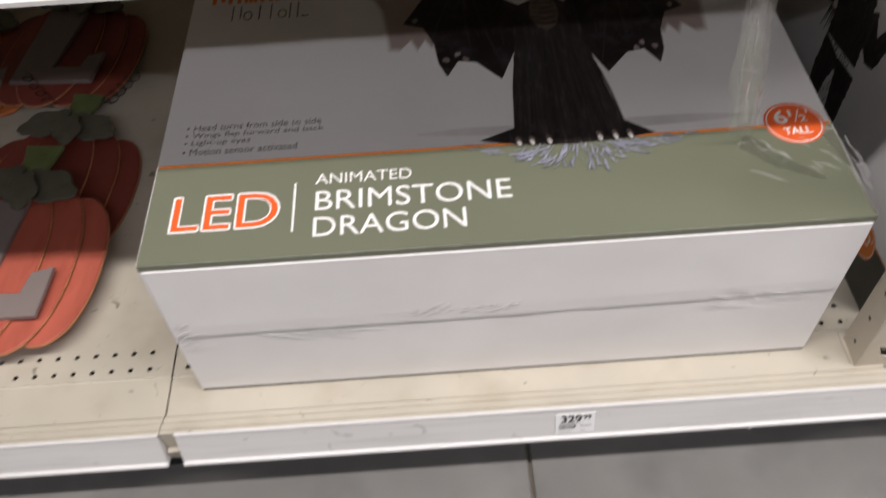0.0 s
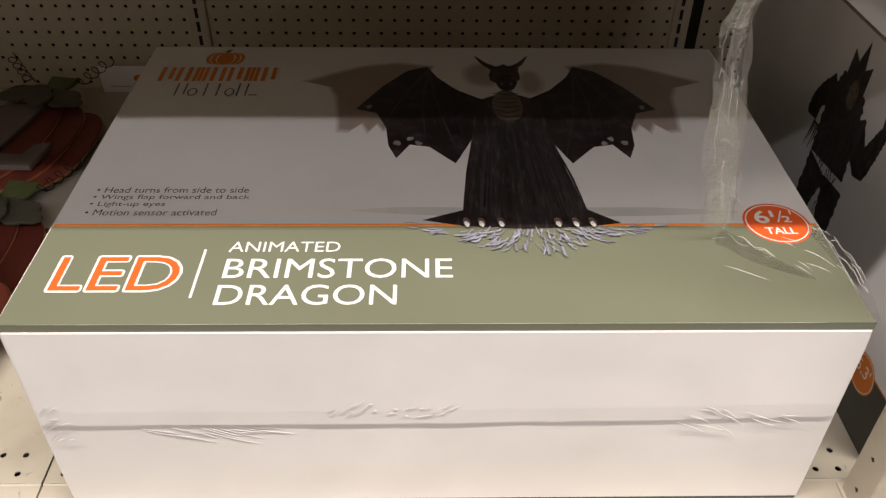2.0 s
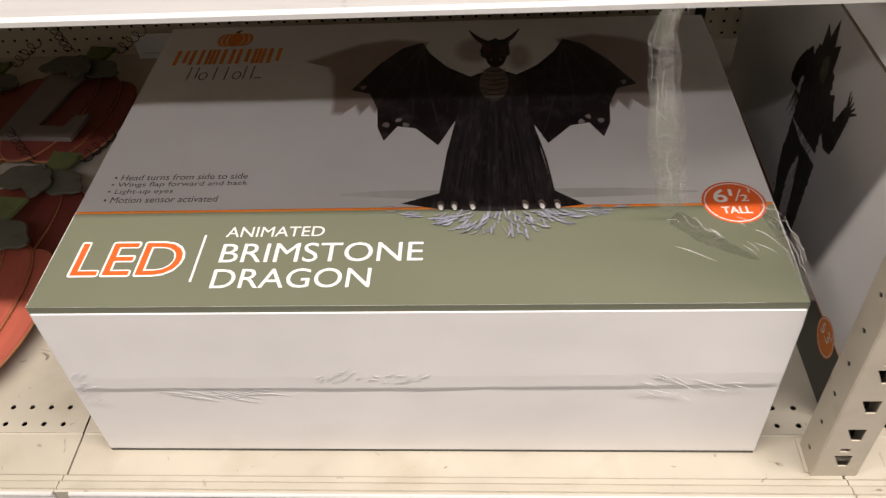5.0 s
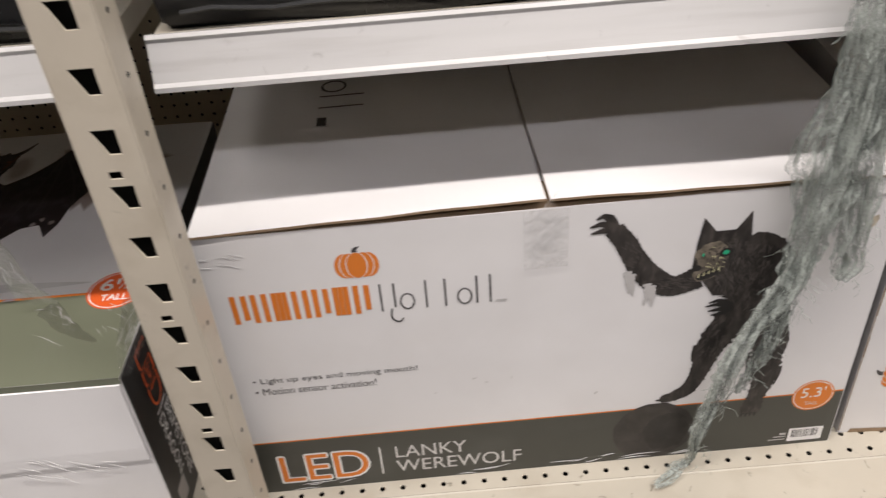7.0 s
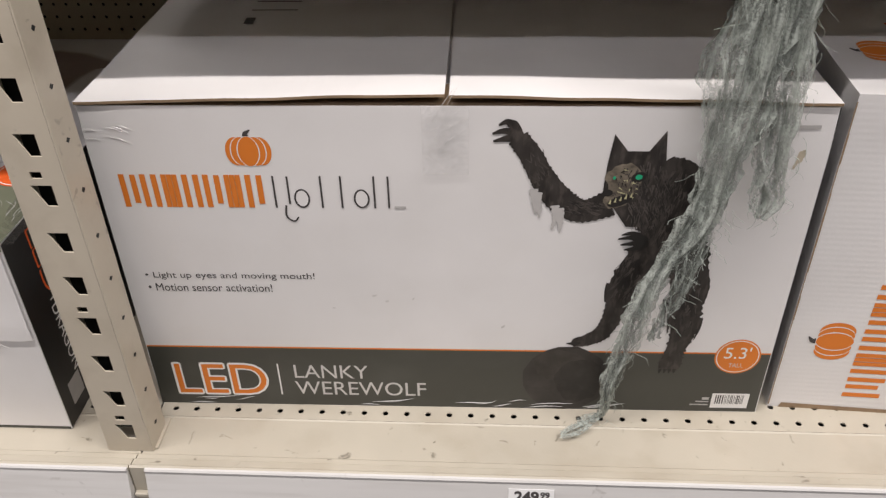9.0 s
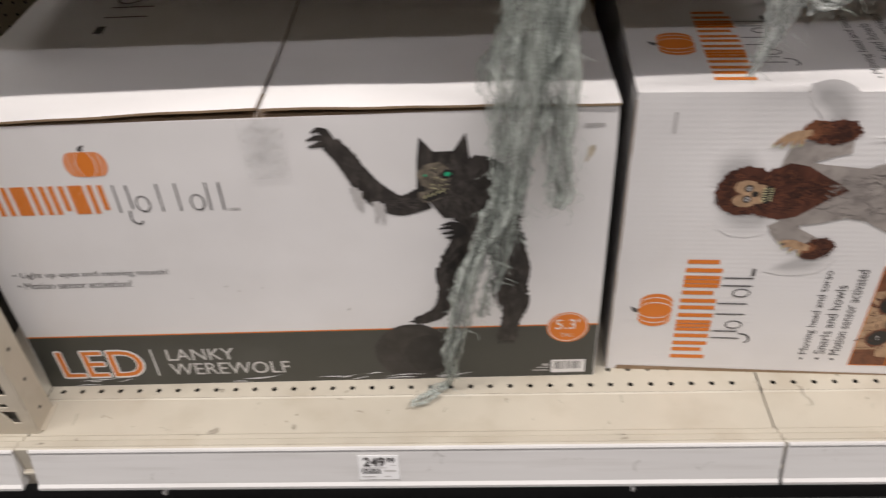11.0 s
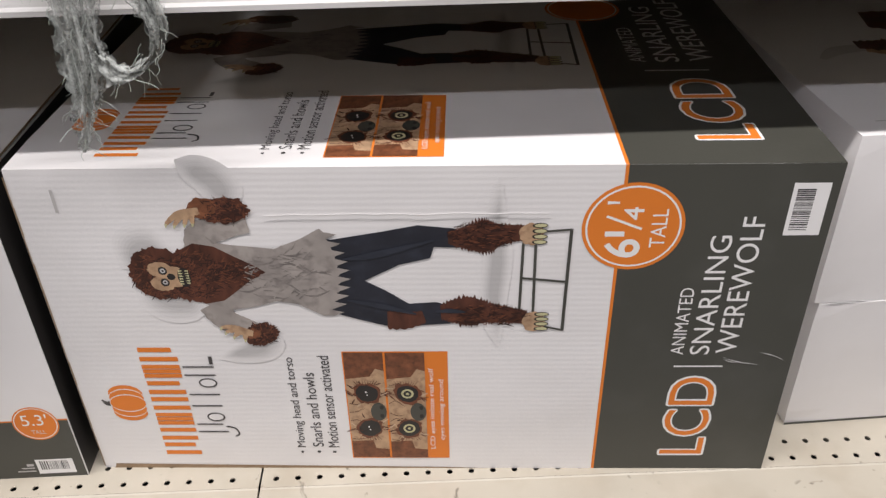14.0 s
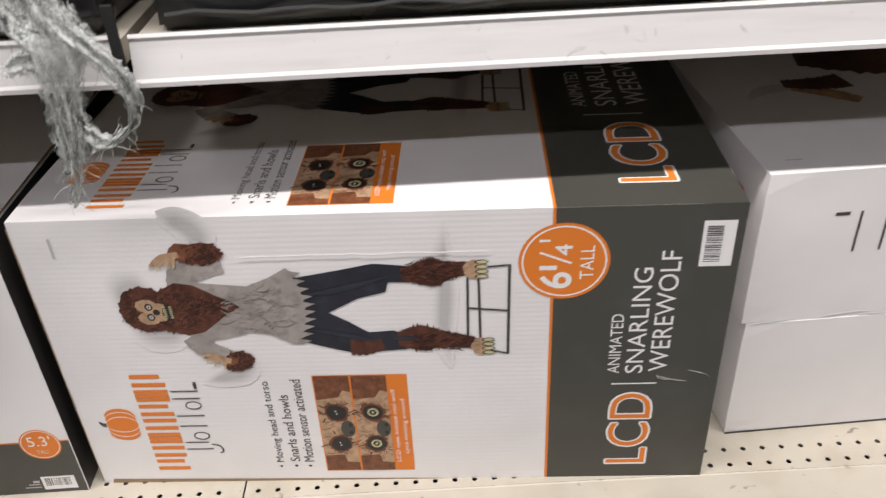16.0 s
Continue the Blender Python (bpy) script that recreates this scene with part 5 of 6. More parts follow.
def photo_panel(p, u0, v0, w, h, rng):
    """The pair of close-up pictures with their caption, lying on their side."""
    p.rect(u0, v0, u0 + w, v0 + h, ORANGE)
    cap = w * 0.215
    half = (w - cap) / 2
    for k in range(2):
        a0, a1 = u0 + k * half + (0.0012 if k == 0 else 0.0018), u0 + (k + 1) * half - 0.0006
        p.rect(a0, v0 + 0.0012, a1, v0 + h - 0.0012, FURLIGHT)
        m = (a0 + a1) / 2
        p.shape([(a0, v0 + h * 0.17), (a0 + half * 0.55, v0 + h * 0.18), (a0 + half * 0.62, v0 + h * 0.1), (a1, v0 + h * 0.09), (a1, v0 + h * 0.83), (a0 + half * 0.75, v0 + h * 0.85), (a0 + half * 0.6, v0 + h * 0.78), (a0, v0 + h * 0.76)], SKIN)
        for c in (0.3, 0.63):
            q = v0 + h * c
            for r in range(9):
                d = (r - 4) * 0.0022
                p.stroke([(m + d, q + (0.012 if c > 0.5 else -0.012), 0.0004), (m + d * 1.5, q + (0.019 if c > 0.5 else -0.019), 0.0002)], FUR)
            for r in range(14):
                g = rng.uniform(0, 6.283)
                e, f = half * 0.36 * math.cos(g), h * 0.1 * math.sin(g)
                x, z = half * rng.uniform(0.1, 0.25), h * rng.uniform(-0.03, 0.03)
                p.stroke([(m + e, q + f, 0.0005), (m + e + x * math.cos(g) * 0.6, q + f + z, 0.0008), (m + e + x * math.cos(g), q + f + 1.6 * z, 0.0003)], rng.choice((FUR, FURMID, SKINPALE)))
            p.oval(m + 0.001, q, half * 0.33, h * 0.1, FURMID, 35 if c > 0.5 else -35, 0.12, rng)
            p.oval(m + 0.001, q, half * 0.27, h * 0.078, BLACKINK, 35 if c > 0.5 else -35, 0.06, rng)
            if k:
                p.oval(m + 0.001, q, half * 0.155, half * 0.155, NAIL).oval(m + 0.001, q, half * 0.1, half * 0.1, BLACKINK).oval(m + 0.001, q, half * 0.04, half * 0.04, NAIL)
            else:
                p.oval(m, q + 0.002, 0.0009, 0.0013, WHITEINK).oval(m + 0.001, q - 0.0025, 0.0009, 0.0009, WHITEINK)
        p.oval(a1 - half * 0.2, v0 + h * 0.46, half * 0.2, h * 0.085, SLATE).oval(a1 - half * 0.12, v0 + h * 0.5, half * 0.05, h * 0.02, BLACKINK).oval(a1 - half * 0.12, v0 + h * 0.42, half * 0.05, h * 0.02, BLACKINK)
        for r in range(7):
            q = v0 + h * (0.2 + 0.085 * r)
            p.stroke([(a0 + 0.001, q, 0.0003), (a0 + half * 0.2, q + rng.uniform(-0.005, 0.005), 0.0004), (a0 + half * 0.4, q + rng.uniform(-0.006, 0.006), 0.0002)], FUR)
    p.text("LCD eyes imitate real wolf", u0 + w - cap * 0.58, v0 + h * 0.1, h * 0.76, cap * 0.3, WHITEINK, 90)
    p.text("eyes moving around", u0 + w - cap * 0.14, v0 + h * 0.19, h * 0.57, cap * 0.3, WHITEINK, 90)


def ghost(p, line, y):
    """A soft grey after-image: inks that deepen towards its middle."""
    for k, ink in enumerate(GHOSTINKS):
        f = 1.45 - 0.16 * k
        cu, cv, g = sum(q[0] for q in line) / len(line), sum(q[1] for q in line) / len(line), 0.5 + 0.42 * f
        bent = [(cu + (u - cu) * g, cv + (v - cv) * g, w) for u, v, w in line]
        a, b = bent[0], bent[-1]
        ext = 0.009 * f
        d0, d1 = Vector((a[0] - bent[1][0], a[1] - bent[1][1])).normalized() * ext, Vector((b[0] - bent[-2][0], b[1] - bent[-2][1])).normalized() * ext
        pts = [(a[0] + d0.x, y(a[1] + d0.y), 0.0006)] + [(u, y(v), w * f) for u, v, w in bent] + [(b[0] + d1.x, y(b[1] + d1.y), 0.0006)]
        p.stroke(pts, ink)


def shirted_wolf(p, rng, y=lambda v: v):
    """The snarling figure lying on its back: head towards low u."""
    S = lambda pts: [(u, y(v)) for u, v in pts]
    T = lambda pts: [(u, y(v), w) for u, v, w in pts]
    for line in ([(0.1, 0.3, 0.012), (0.112, 0.312, 0.02), (0.128, 0.312, 0.016)], [(0.112, 0.262, 0.014), (0.13, 0.25, 0.02), (0.155, 0.247, 0.014)], [(0.178, 0.402, 0.01), (0.196, 0.39, 0.014), (0.207, 0.372, 0.012)], [(0.224, 0.2, 0.011), (0.215, 0.187, 0.013), (0.196, 0.18, 0.01), (0.182, 0.176, 0.006)], [(0.462, 0.21, 0.004), (0.458, 0.24, 0.009), (0.462, 0.3, 0.01), (0.46, 0.345, 0.007), (0.462, 0.37, 0.003)]):
        ghost(p, line, y)
    # stand of dark bars
    for a, b, w in (((0.532, 0.334), (0.53, 0.209), 0.0016), ((0.4865, 0.318), (0.485, 0.236), 0.0014), ((0.4985, 0.316), (0.499, 0.234), 0.0014), ((0.485, 0.2765), (0.531, 0.2715), 0.0013), ((0.505, 0.331), (0.532, 0.333), 0.0012), ((0.51, 0.215), (0.53, 0.21), 0.0012)):
        p.stroke(T([(*a, w), (*b, w)]), SLATE)
    # jeans, furry shins and feet
    p.shape(S([(0.288, 0.327), (0.3, 0.323), (0.345, 0.331), (0.385, 0.339), (0.421, 0.335), (0.425, 0.313), (0.4, 0.314), (0.396, 0.301), (0.365, 0.293), (0.33, 0.274), (0.35, 0.262), (0.373, 0.245), (0.401, 0.247), (0.418, 0.24), (0.415, 0.219), (0.385, 0.217), (0.359, 0.213), (0.32, 0.225), (0.285, 0.237)]), JEANS)
    p.stroke(T([(0.35, 0.224, 0.011), (0.37, 0.224, 0.011), (0.388, 0.228, 0.007)]), FUR, 0.2, rng)
    p.stroke(T([(0.414, 0.324, 0.006), (0.428, 0.324, 0.012), (0.45, 0.326, 0.0185), (0.465, 0.328, 0.012), (0.488, 0.33, 0.008)]), FUR, 0.28, rng, 14)
    p.stroke(T([(0.405, 0.234, 0.009), (0.43, 0.235, 0.018), (0.452, 0.233, 0.0135), (0.472, 0.23, 0.0105), (0.492, 0.227, 0.008)]), FUR, 0.28, rng, 14)
    for cu, cv in ((0.494, 0.3285), (0.5, 0.2215)):
        p.oval(cu, y(cv), 0.012, 0.0125, SKIN, rag=0.08, rng=rng)
        for k in range(4):
            p.oval(cu + 0.008, y(cv - 0.0095 + 0.0063 * k), 0.0075, 0.0029, BLACKINK).oval(cu + 0.0085, y(cv - 0.0095 + 0.0063 * k), 0.006, 0.002, NAIL)
    # shirt with a torn hem
    hem = []
    for k in range(10):
        v = 0.332 - 0.0105 * k
        mid = 0.292 + 0.012 * math.sin(math.pi * (k + 0.5) / 10)
        hem += [(mid, v), (mid + 0.0125, v - 0.003), (mid + 0.002, v - 0.0075)]
    p.shape(S([(0.155, 0.305), (0.175, 0.323), (0.2, 0.318), (0.244, 0.313), (0.27, 0.324), (0.29, 0.336)] + hem + [(0.285, 0.23), (0.26, 0.245), (0.238, 0.249), (0.215, 0.242), (0.18, 0.236), (0.16, 0.25)]), SHIRT)
    p.stroke(T([(0.168, 0.31, 0.012), (0.176, 0.33, 0.015), (0.2, 0.338, 0.012), (0.222, 0.341, 0.009)]), SHIRT, 0.1, rng)
    p.stroke(T([(0.17, 0.245, 0.014), (0.183, 0.225, 0.014), (0.2, 0.217, 0.011), (0.215, 0.212, 0.008)]), SHIRT, 0.1, rng)
    for k in range(9):
        a = rng.uniform(0.2, 0.29)
        b = rng.uniform(0.25, 0.315)
        p.stroke(T([(a, b, 0.0003), (a + 0.012, b + rng.uniform(-0.006, 0.006), 0.0013), (a + 0.026, b + rng.uniform(-0.008, 0.008), 0.0003)]), SHIRTDARK)
    # mane, head and face
    p.shape(S([(0.15, 0.312), (0.165, 0.32), (0.185, 0.316), (0.205, 0.303), (0.222, 0.293), (0.232, 0.285), (0.215, 0.275), (0.2, 0.262), (0.185, 0.25), (0.165, 0.246), (0.15, 0.256)]), FUR)
    p.oval(0.126, y(0.284), 0.031, 0.032, FUR, 0, 0.05, rng, 90).oval(0.155, y(0.281), 0.027, 0.032, FUR, 0, 0.08, rng, 60)
    for cu, cv, ru, rv, n, way in ((0.128, 0.28, 0.03, 0.027, 260, 200), (0.16, 0.281, 0.026, 0.03, 260, 20), (0.195, 0.283, 0.026, 0.016, 160, 10)):
        p.fur(cu, y(cv), ru, rv, (FURMID, FURDARK, FURDARK), n, 0.009, way, rng, 60)
    for cu, cv, ru, rv in ((0.445, 0.327, 0.034, 0.015), (0.45, 0.23, 0.04, 0.0135)):
        p.fur(cu, y(cv), ru, rv, (FURMID, FURDARK, FURDARK), 170, 0.009, 5, rng, 40)
    p.fur(0.25, y(0.282), 0.042, 0.033, (SHIRTDARK, SHIRT), 130, 0.012, 10, rng, 50)
    p.stroke(T([(0.31, 0.3, 0.001), (0.345, 0.306, 0.004), (0.4, 0.322, 0.001)]), JEANLIGHT).stroke(T([(0.31, 0.25, 0.001), (0.345, 0.242, 0.0035), (0.38, 0.232, 0.001)]), JEANLIGHT).stroke(T([(0.4, 0.235, 0.001), (0.415, 0.236, 0.003), (0.43, 0.234, 0.001)]), JEANLIGHT)
    p.oval(0.127, y(0.289), 0.013, 0.009, SKIN, rag=0.07, rng=rng).oval(0.127, y(0.272), 0.013, 0.009, SKIN, rag=0.07, rng=rng).oval(0.14, y(0.28), 0.012, 0.0125, SKIN, rag=0.06, rng=rng)
    for v in (0.2875, 0.2735):
        p.oval(0.129, y(v), 0.0045, 0.005, BLACKINK).oval(0.1292, y(v), 0.0026, 0.0028, GREYINK).oval(0.1292, y(v), 0.0012, 0.0012, BLACKINK)
    p.oval(0.1365, y(0.2803), 0.0042, 0.004, BLACKINK).oval(0.1495, y(0.2795), 0.0065, 0.0115, BLACKINK)
    for k in range(6):
        p.stroke(T([(0.1445, 0.2715 + 0.0032 * k, 0.0011), (0.1485, 0.2715 + 0.0032 * k, 0.0004)]), NAIL).stroke(T([(0.1545, 0.2725 + 0.003 * k, 0.001), (0.151, 0.2725 + 0.003 * k, 0.0004)]), NAIL)
    # furry forearms and clawed paws
    p.oval(0.2, y(0.3575), 0.026, 0.0145, FUR, 6, 0.12, rng, 60).oval(0.181, y(0.36), 0.015, 0.011, FURLIGHT, 20, 0.1, rng, 30)
    p.oval(0.217, y(0.206), 0.019, 0.0145, FUR, 30, 0.12, rng, 60)
    p.fur(0.202, y(0.357), 0.024, 0.013, (FURMID, FURDARK, FURDARK), 160, 0.007, 200, rng, 80).fur(0.217, y(0.206), 0.017, 0.013, (FURMID, FURDARK, FURDARK), 120, 0.007, 60, rng, 90)
    for root, tips in (((0.178, 0.357), ((0.144, 0.3425), (0.152, 0.341), (0.162, 0.342), (0.17, 0.343))), ((0.208, 0.207), ((0.176, 0.2155), (0.18, 0.209), (0.188, 0.203), (0.199, 0.199)))):
        p.oval(root[0], y(root[1]), 0.009, 0.007, FURLIGHT, 15, 0.1, rng)
        for a, b in tips:
            m = ((root[0] + a) / 2 - 0.003, (root[1] + b) / 2 + 0.004)
            p.stroke(T([(*root, 0.0036), (*m, 0.0034), (a, b, 0.0018)]), SKIN, 0.1, rng).stroke(T([(a, b, 0.0016), (a - 0.001, b - 0.004, 0.0004)]), NAIL)


for place, is_top in ((front, False), (ct, True)):
    rng = random.Random(77)
    p = Print(place, 0.0001)
    p.rect(0.5795, 0.0, CW - 0.0003, CD if is_top else CH, SLATE).rect(0.5765, 0.0, 0.5797, CD if is_top else CH, ORANGE)
    p.done("slate_band", lcd, "dark grey-green band with an orange line")
    q = Print(turned(place, 0.121, 0.0215, 90))
    mark_bars(q, 0.0, 0.0, 0.168, 0.0415, 7, ORANGE, 0.0062, rng)
    mark_bars(q, 0.037, -0.037, 0.104, 0.034, 6, DARKTEXT, 0.0019, rng, True)
    q.stroke([(0.048, -0.036, 0.001), (0.045, -0.046, 0.001), (0.036, -0.049, 0.001), (0.032, -0.044, 0.0007)], DARKTEXT)
    q.rect(0.142, -0.037, 0.153, -0.033, DARKTEXT)
    g = Print(turned(place, 0.121, 0.0215, 90))
    gourd(g, 0.0845, 0.069, 0.027, 0.0205, WHITE)
    g.done("pumpkin_sign", lcd, "small orange printed pumpkin")
    q.done("trade_mark", lcd, "orange and dark trade mark in plain shapes")
    p = Print(place)
    for line, u, w in (("• Moving head and torso", 0.2475, 0.147), ("• Snarls and howls", 0.2655, 0.125), ("• Motion sensor activated", 0.2835, 0.149)):
        p.text(line, u, 0.026, w, 0.0125, DARKTEXT, 90)
    p.done("feature_list", lcd, "three dark lines of small text")
    p = Print(place)
    photo_panel(p, 0.298, 0.018, 0.113, 0.163 if not is_top else 0.143, rng)
    p.done("photo_panel", lcd, "orange panel with two printed close-ups of animal eyes")
    p = Print(place)
    s = 0.03 if is_top else 0.0
    p.text("LCD", 0.702 + s * 0.4, 0.025 + s * 0.8, 0.119 + s, 0.05 + s * 0.4, WHITEINK, 90, 0.0022).text("LCD", 0.7015 + s * 0.4, 0.0255 + s * 0.8, 0.118 + s, 0.049 + s * 0.4, ORANGE, 90)
    p.done("lcd_lettering", lcd, "white-edged orange lettering reading upwards")
    p = Print(place)
    k = 1.36 if is_top else 1.0
    if is_top:
        p.rect(0.634, 0.2225, 0.706, 0.225, WHITEINK)
    else:
        p.rect(0.652, 0.1585, 0.7035, 0.1605, WHITEINK)
    p.done("divider", lcd, "thin white line")
    p = Print(place)
    v0 = 0.25 if is_top else 0.176
    p.text("ANIMATED", 0.641 if is_top else 0.659, v0, 0.087 * k, 0.0135 * k, WHITEINK, 90)
    p.text("SNARLING", 0.68 if is_top else 0.686, v0, 0.149 * k, 0.0205 * k, WHITEINK, 90).text("WEREWOLF", 0.72 if is_top else 0.714, v0 + 0.002, 0.168 * k, 0.0215 * k, WHITEINK, 90)
    p.done("title", lcd, "white title lettering reading upwards")
    p = Print((lambda u, v, h: ct(0.333 + (u - 0.333) * 1.16, 0.318 + (v - 0.274) * 1.17, h)) if is_top else place)
    shirted_wolf(p, rng)
    p.done("picture", lcd, "printed brown-furred wolf figure in a torn shirt")
    p = Print(place)
    if is_top:
        badge(p, 0.59, 0.447, 0.05, ORANGE)
    else:
        badge(p, 0.59, 0.335, 0.0488, ORANGE)
        p.text("6", 0.598, 0.301, 0.02, 0.033, WHITEINK, 90, 0.0008).text("TALL", 0.6215, 0.312, 0.043, 0.0145, WHITEINK, 90)
        fraction(p, 0.598, 0.325, 0.04, 0.034, "1", "4", 90)
    p.done("badge", lcd, "orange round badge with white figures")
p = Print(front)
barcode(p, 0.732, 0.325, 0.766, 0.382, 9, False)
p.rect(0.0405, 0.355, 0.0435, 0.38, GREYINK)
p.done("barcode", lcd, "white barcode label")
# raw brown edge along the upright corner
p = Print(front)
for k in range(12):
    v0 = 0.004 + k * 0.0325
    p.rect(0.0004, v0, 0.0014 + 0.0009 * rng.random(), v0 + 0.0325, KRAFT)
p.done("raw_edge", lcd, "brown raw card edge")
# flat brown strip: paints raw card and contact shade under the lifted edge
p = Print(front)
p.shape([(0.012, 0.0), (0.47, 0.0), (0.4, 0.0026), (0.2, 0.0052), (0.015, 0.0078)], KRAFT)
p.done("lifted_edge_shade", lcd, "brown strip painted for raw card and shade under the lifted edge")
# pressed crease lines across the front
for v0, tall in ((0.352, 0.0006),):
    vs, fs = [], []
    for i in range(41):
        u = 0.24 + 0.27 * i / 40
        w = v0 + 0.002 * noise.noise(Vector((i * 0.2, v0 * 9, 1)))
        vs += [(u, -0.0021, w - tall), (u, -0.0025, w), (u, -0.0021, w + tall)]
    for i in range(40):
        for j in range(2):
            a = i * 3 + j
            fs.append((a, a + 3, a + 4, a + 1))
    mesh_object("crease", vs, fs, [WHITE], lcd, None, "pressed crease in the card", True)
wrinkles(front, 0.69, 0.15, 0.74, 0.19, 3, 51, -0.35, lcd, 0.04, 0.00028)

# ---- plain white cartons beyond ----
NW, ND = 0.75, 0.6
lower = card_box("plain_white_box", pose(2.393, 0.156, 0.15, 0, 0, 2.3), NW, ND, 0.187, WHITE, "plain white carton at the bottom of a stack", seed=23)
upper = card_box("printed_white_box", pose(2.388, 0.157, 0.3375, 0, 0, 2.3), NW, ND, 0.206, WHITE, "white carton with dark printed mark stacked on another", seed=27)
p = Print(front, 0.0001)
p.rect(0.001, 0.0005, NW - 0.001, 0.004, SLATE)
p.done("base_edge", lower, "dark strip along the lower edge")
p = Print(turned(front, 0.37, 0.152, 180))
mark_bars(p, 0.0, 0.0, 0.26, 0.055, 6, DARKTEXT, 0.003, rng, True)
p.rect(0.268, 0.0, 0.285, 0.0045, DARKTEXT)
p.done("trade_mark", upper, "dark upside-down trade mark in plain shapes")
nt = top_of(0.206)
p = Print(nt)
rng = random.Random(63)
p.stroke([(0.055, 0.2, 0.004), (0.085, 0.225, 0.012), (0.13, 0.232, 0.01)], PALEGREY).stroke([(0.12, 0.225, 0.008), (0.15, 0.212, 0.014), (0.19, 0.175, 0.011)], SKIN, 0.2, rng)
p.stroke([(0.115, 0.24, 0.012), (0.16, 0.235, 0.019), (0.2, 0.24, 0.022)], FUR, 0.3, rng, 10)
p.stroke([(0.17, 0.33, 0.03), (0.25, 0.31, 0.05), (0.33, 0.3, 0.06)], FUR, 0.2, rng, 10)
p.rect(0.03, 0.03, 0.05, 0.032, GREYINK)
p.done("picture", upper, "printed brown furry arm and paw")
p = Print(left_side(ND))
p.rect(ND - 0.085, 0.12, ND - 0.055, 0.16, REDORANGE)
p.done("side_patch", upper, "small red-orange printed patch")
wrinkles(front, 0.0, -0.004, 0.3, 0.006, 18, 71, 0.05, upper, 0.06)

# ---- grey gauze hanging from the upper shelf ----


def gauze_strands(name, path, across, parent, seed, layers=3, frays=40, cloth_mat=None):
    rng = random.Random(seed)
    for k in range(layers):
        jig = [(x + rng.uniform(-1, 1) * w * 0.35, y - 0.004 * k + 0.002, z, w * rng.uniform(0.6, 1.0)) for x, y, z, w in path]
        ribbon(name, jig, across, cloth_mat or GAUZE, parent, seed + 3.1 * k, 0.005, "loose grey-green gauze", True)
    line = smooth_line(path, 8)
    tubes = bmesh.new()
    for k in range(frays):
        i = rng.randrange(2, len(line) - 3)
        x, y, z, w = line[i]
        s = rng.choice((-1, 1))
        a = Vector((x + s * w * rng.uniform(0.2, 1.0), y - 0.008 + rng.uniform(-0.006, 0.004), z))
        pts = [a]
        d = Vector((s * rng.uniform(0.2, 1.6), rng.uniform(-0.15, 0.1), -1)).normalized()
        for _ in range(5):
            d = (d + Vector((rng.uniform(-0.9, 0.9), rng.uniform(-0.3, 0.3), -0.12))).normalized()
            pts.append(pts[-1] + d * rng.uniform(0.002, 0.006))
        if min(q.z for q in pts) < 0.153:
            continue
        t = tube(smooth_line([tuple(q) for q in pts], 2), rng.uniform(0.00015, 0.00032), 3)
        me = bpy.data.meshes.new("fray")
        t.to_mesh(me)
        t.free()
        tubes.from_mesh(me)
        bpy.data.meshes.remove(me)
    part("fray", tubes, THREAD, parent, "pale frayed threads")


cloth = thing("gauze_cloth", pose(0, 0, 0), "long torn grey-green gauze cloth hanging from the upper shelf", "cloth")
gauze_strands("drape", [(1.474, 0.105, 0.95, 0.03), (1.466, 0.1, 0.8, 0.031), (1.46, 0.098, 0.69, 0.032), (1.456, 0.098, 0.6, 0.031), (1.446, 0.095, 0.52, 0.025), (1.428, 0.093, 0.44, 0.021), (1.402, 0.092, 0.36, 0.016), (1.383, 0.092, 0.29, 0.013), (1.374, 0.095, 0.22, 0.01), (1.37, 0.098, 0.175, 0.007), (1.362, 0.1, 0.16, 0.006), (1.34, 0.085, 0.1575, 0.007), (1.321, 0.072, 0.157, 0.003)], (1, 0.1, 0), cloth, 3, 3, 110)
gauze_strands("fold", [(1.48, 0.1, 0.76, 0.017), (1.481, 0.095, 0.68, 0.019), (1.485, 0.095, 0.6, 0.022), (1.493, 0.095, 0.52, 0.02), (1.494, 0.095, 0.465, 0.015), (1.49, 0.095, 0.44, 0.006)], (1, -0.1, 0), cloth, 17, 2, 60)
gauze_strands("tail", [(1.45, 0.094, 0.47, 0.016), (1.436, 0.092, 0.41, 0.016), (1.42, 0.092, 0.34, 0.011), (1.408, 0.094, 0.28, 0.006)], (1, 0, 0), cloth, 29, 2, 45)
scrap = thing("gauze_scrap", pose(0, 0, 0), "knotted scrap of pale grey gauze hanging over the price rail", "cloth")
gauze_strands("drape", [(1.67, 0.12, 0.86, 0.02), (1.675, 0.108, 0.79, 0.03), (1.688, 0.1, 0.745, 0.028), (1.693, 0.1, 0.7, 0.018), (1.686, 0.101, 0.655, 0.015), (1.674, 0.104, 0.615, 0.009), (1.662, 0.106, 0.582, 0.002)], (1, 0.1, 0), scrap, 41, 3, 40, GAUZEPALE)
gauze_strands("loop", [(1.7, 0.1, 0.775, 0.013), (1.725, 0.097, 0.745, 0.013), (1.745, 0.097, 0.712, 0.011), (1.748, 0.098, 0.682, 0.011), (1.733, 0.1, 0.66, 0.012), (1.712, 0.1, 0.652, 0.012), (1.698, 0.1, 0.665, 0.01)], (0.6, 0.2, 0.6), scrap, 57, 3, 24, GAUZEPALE)
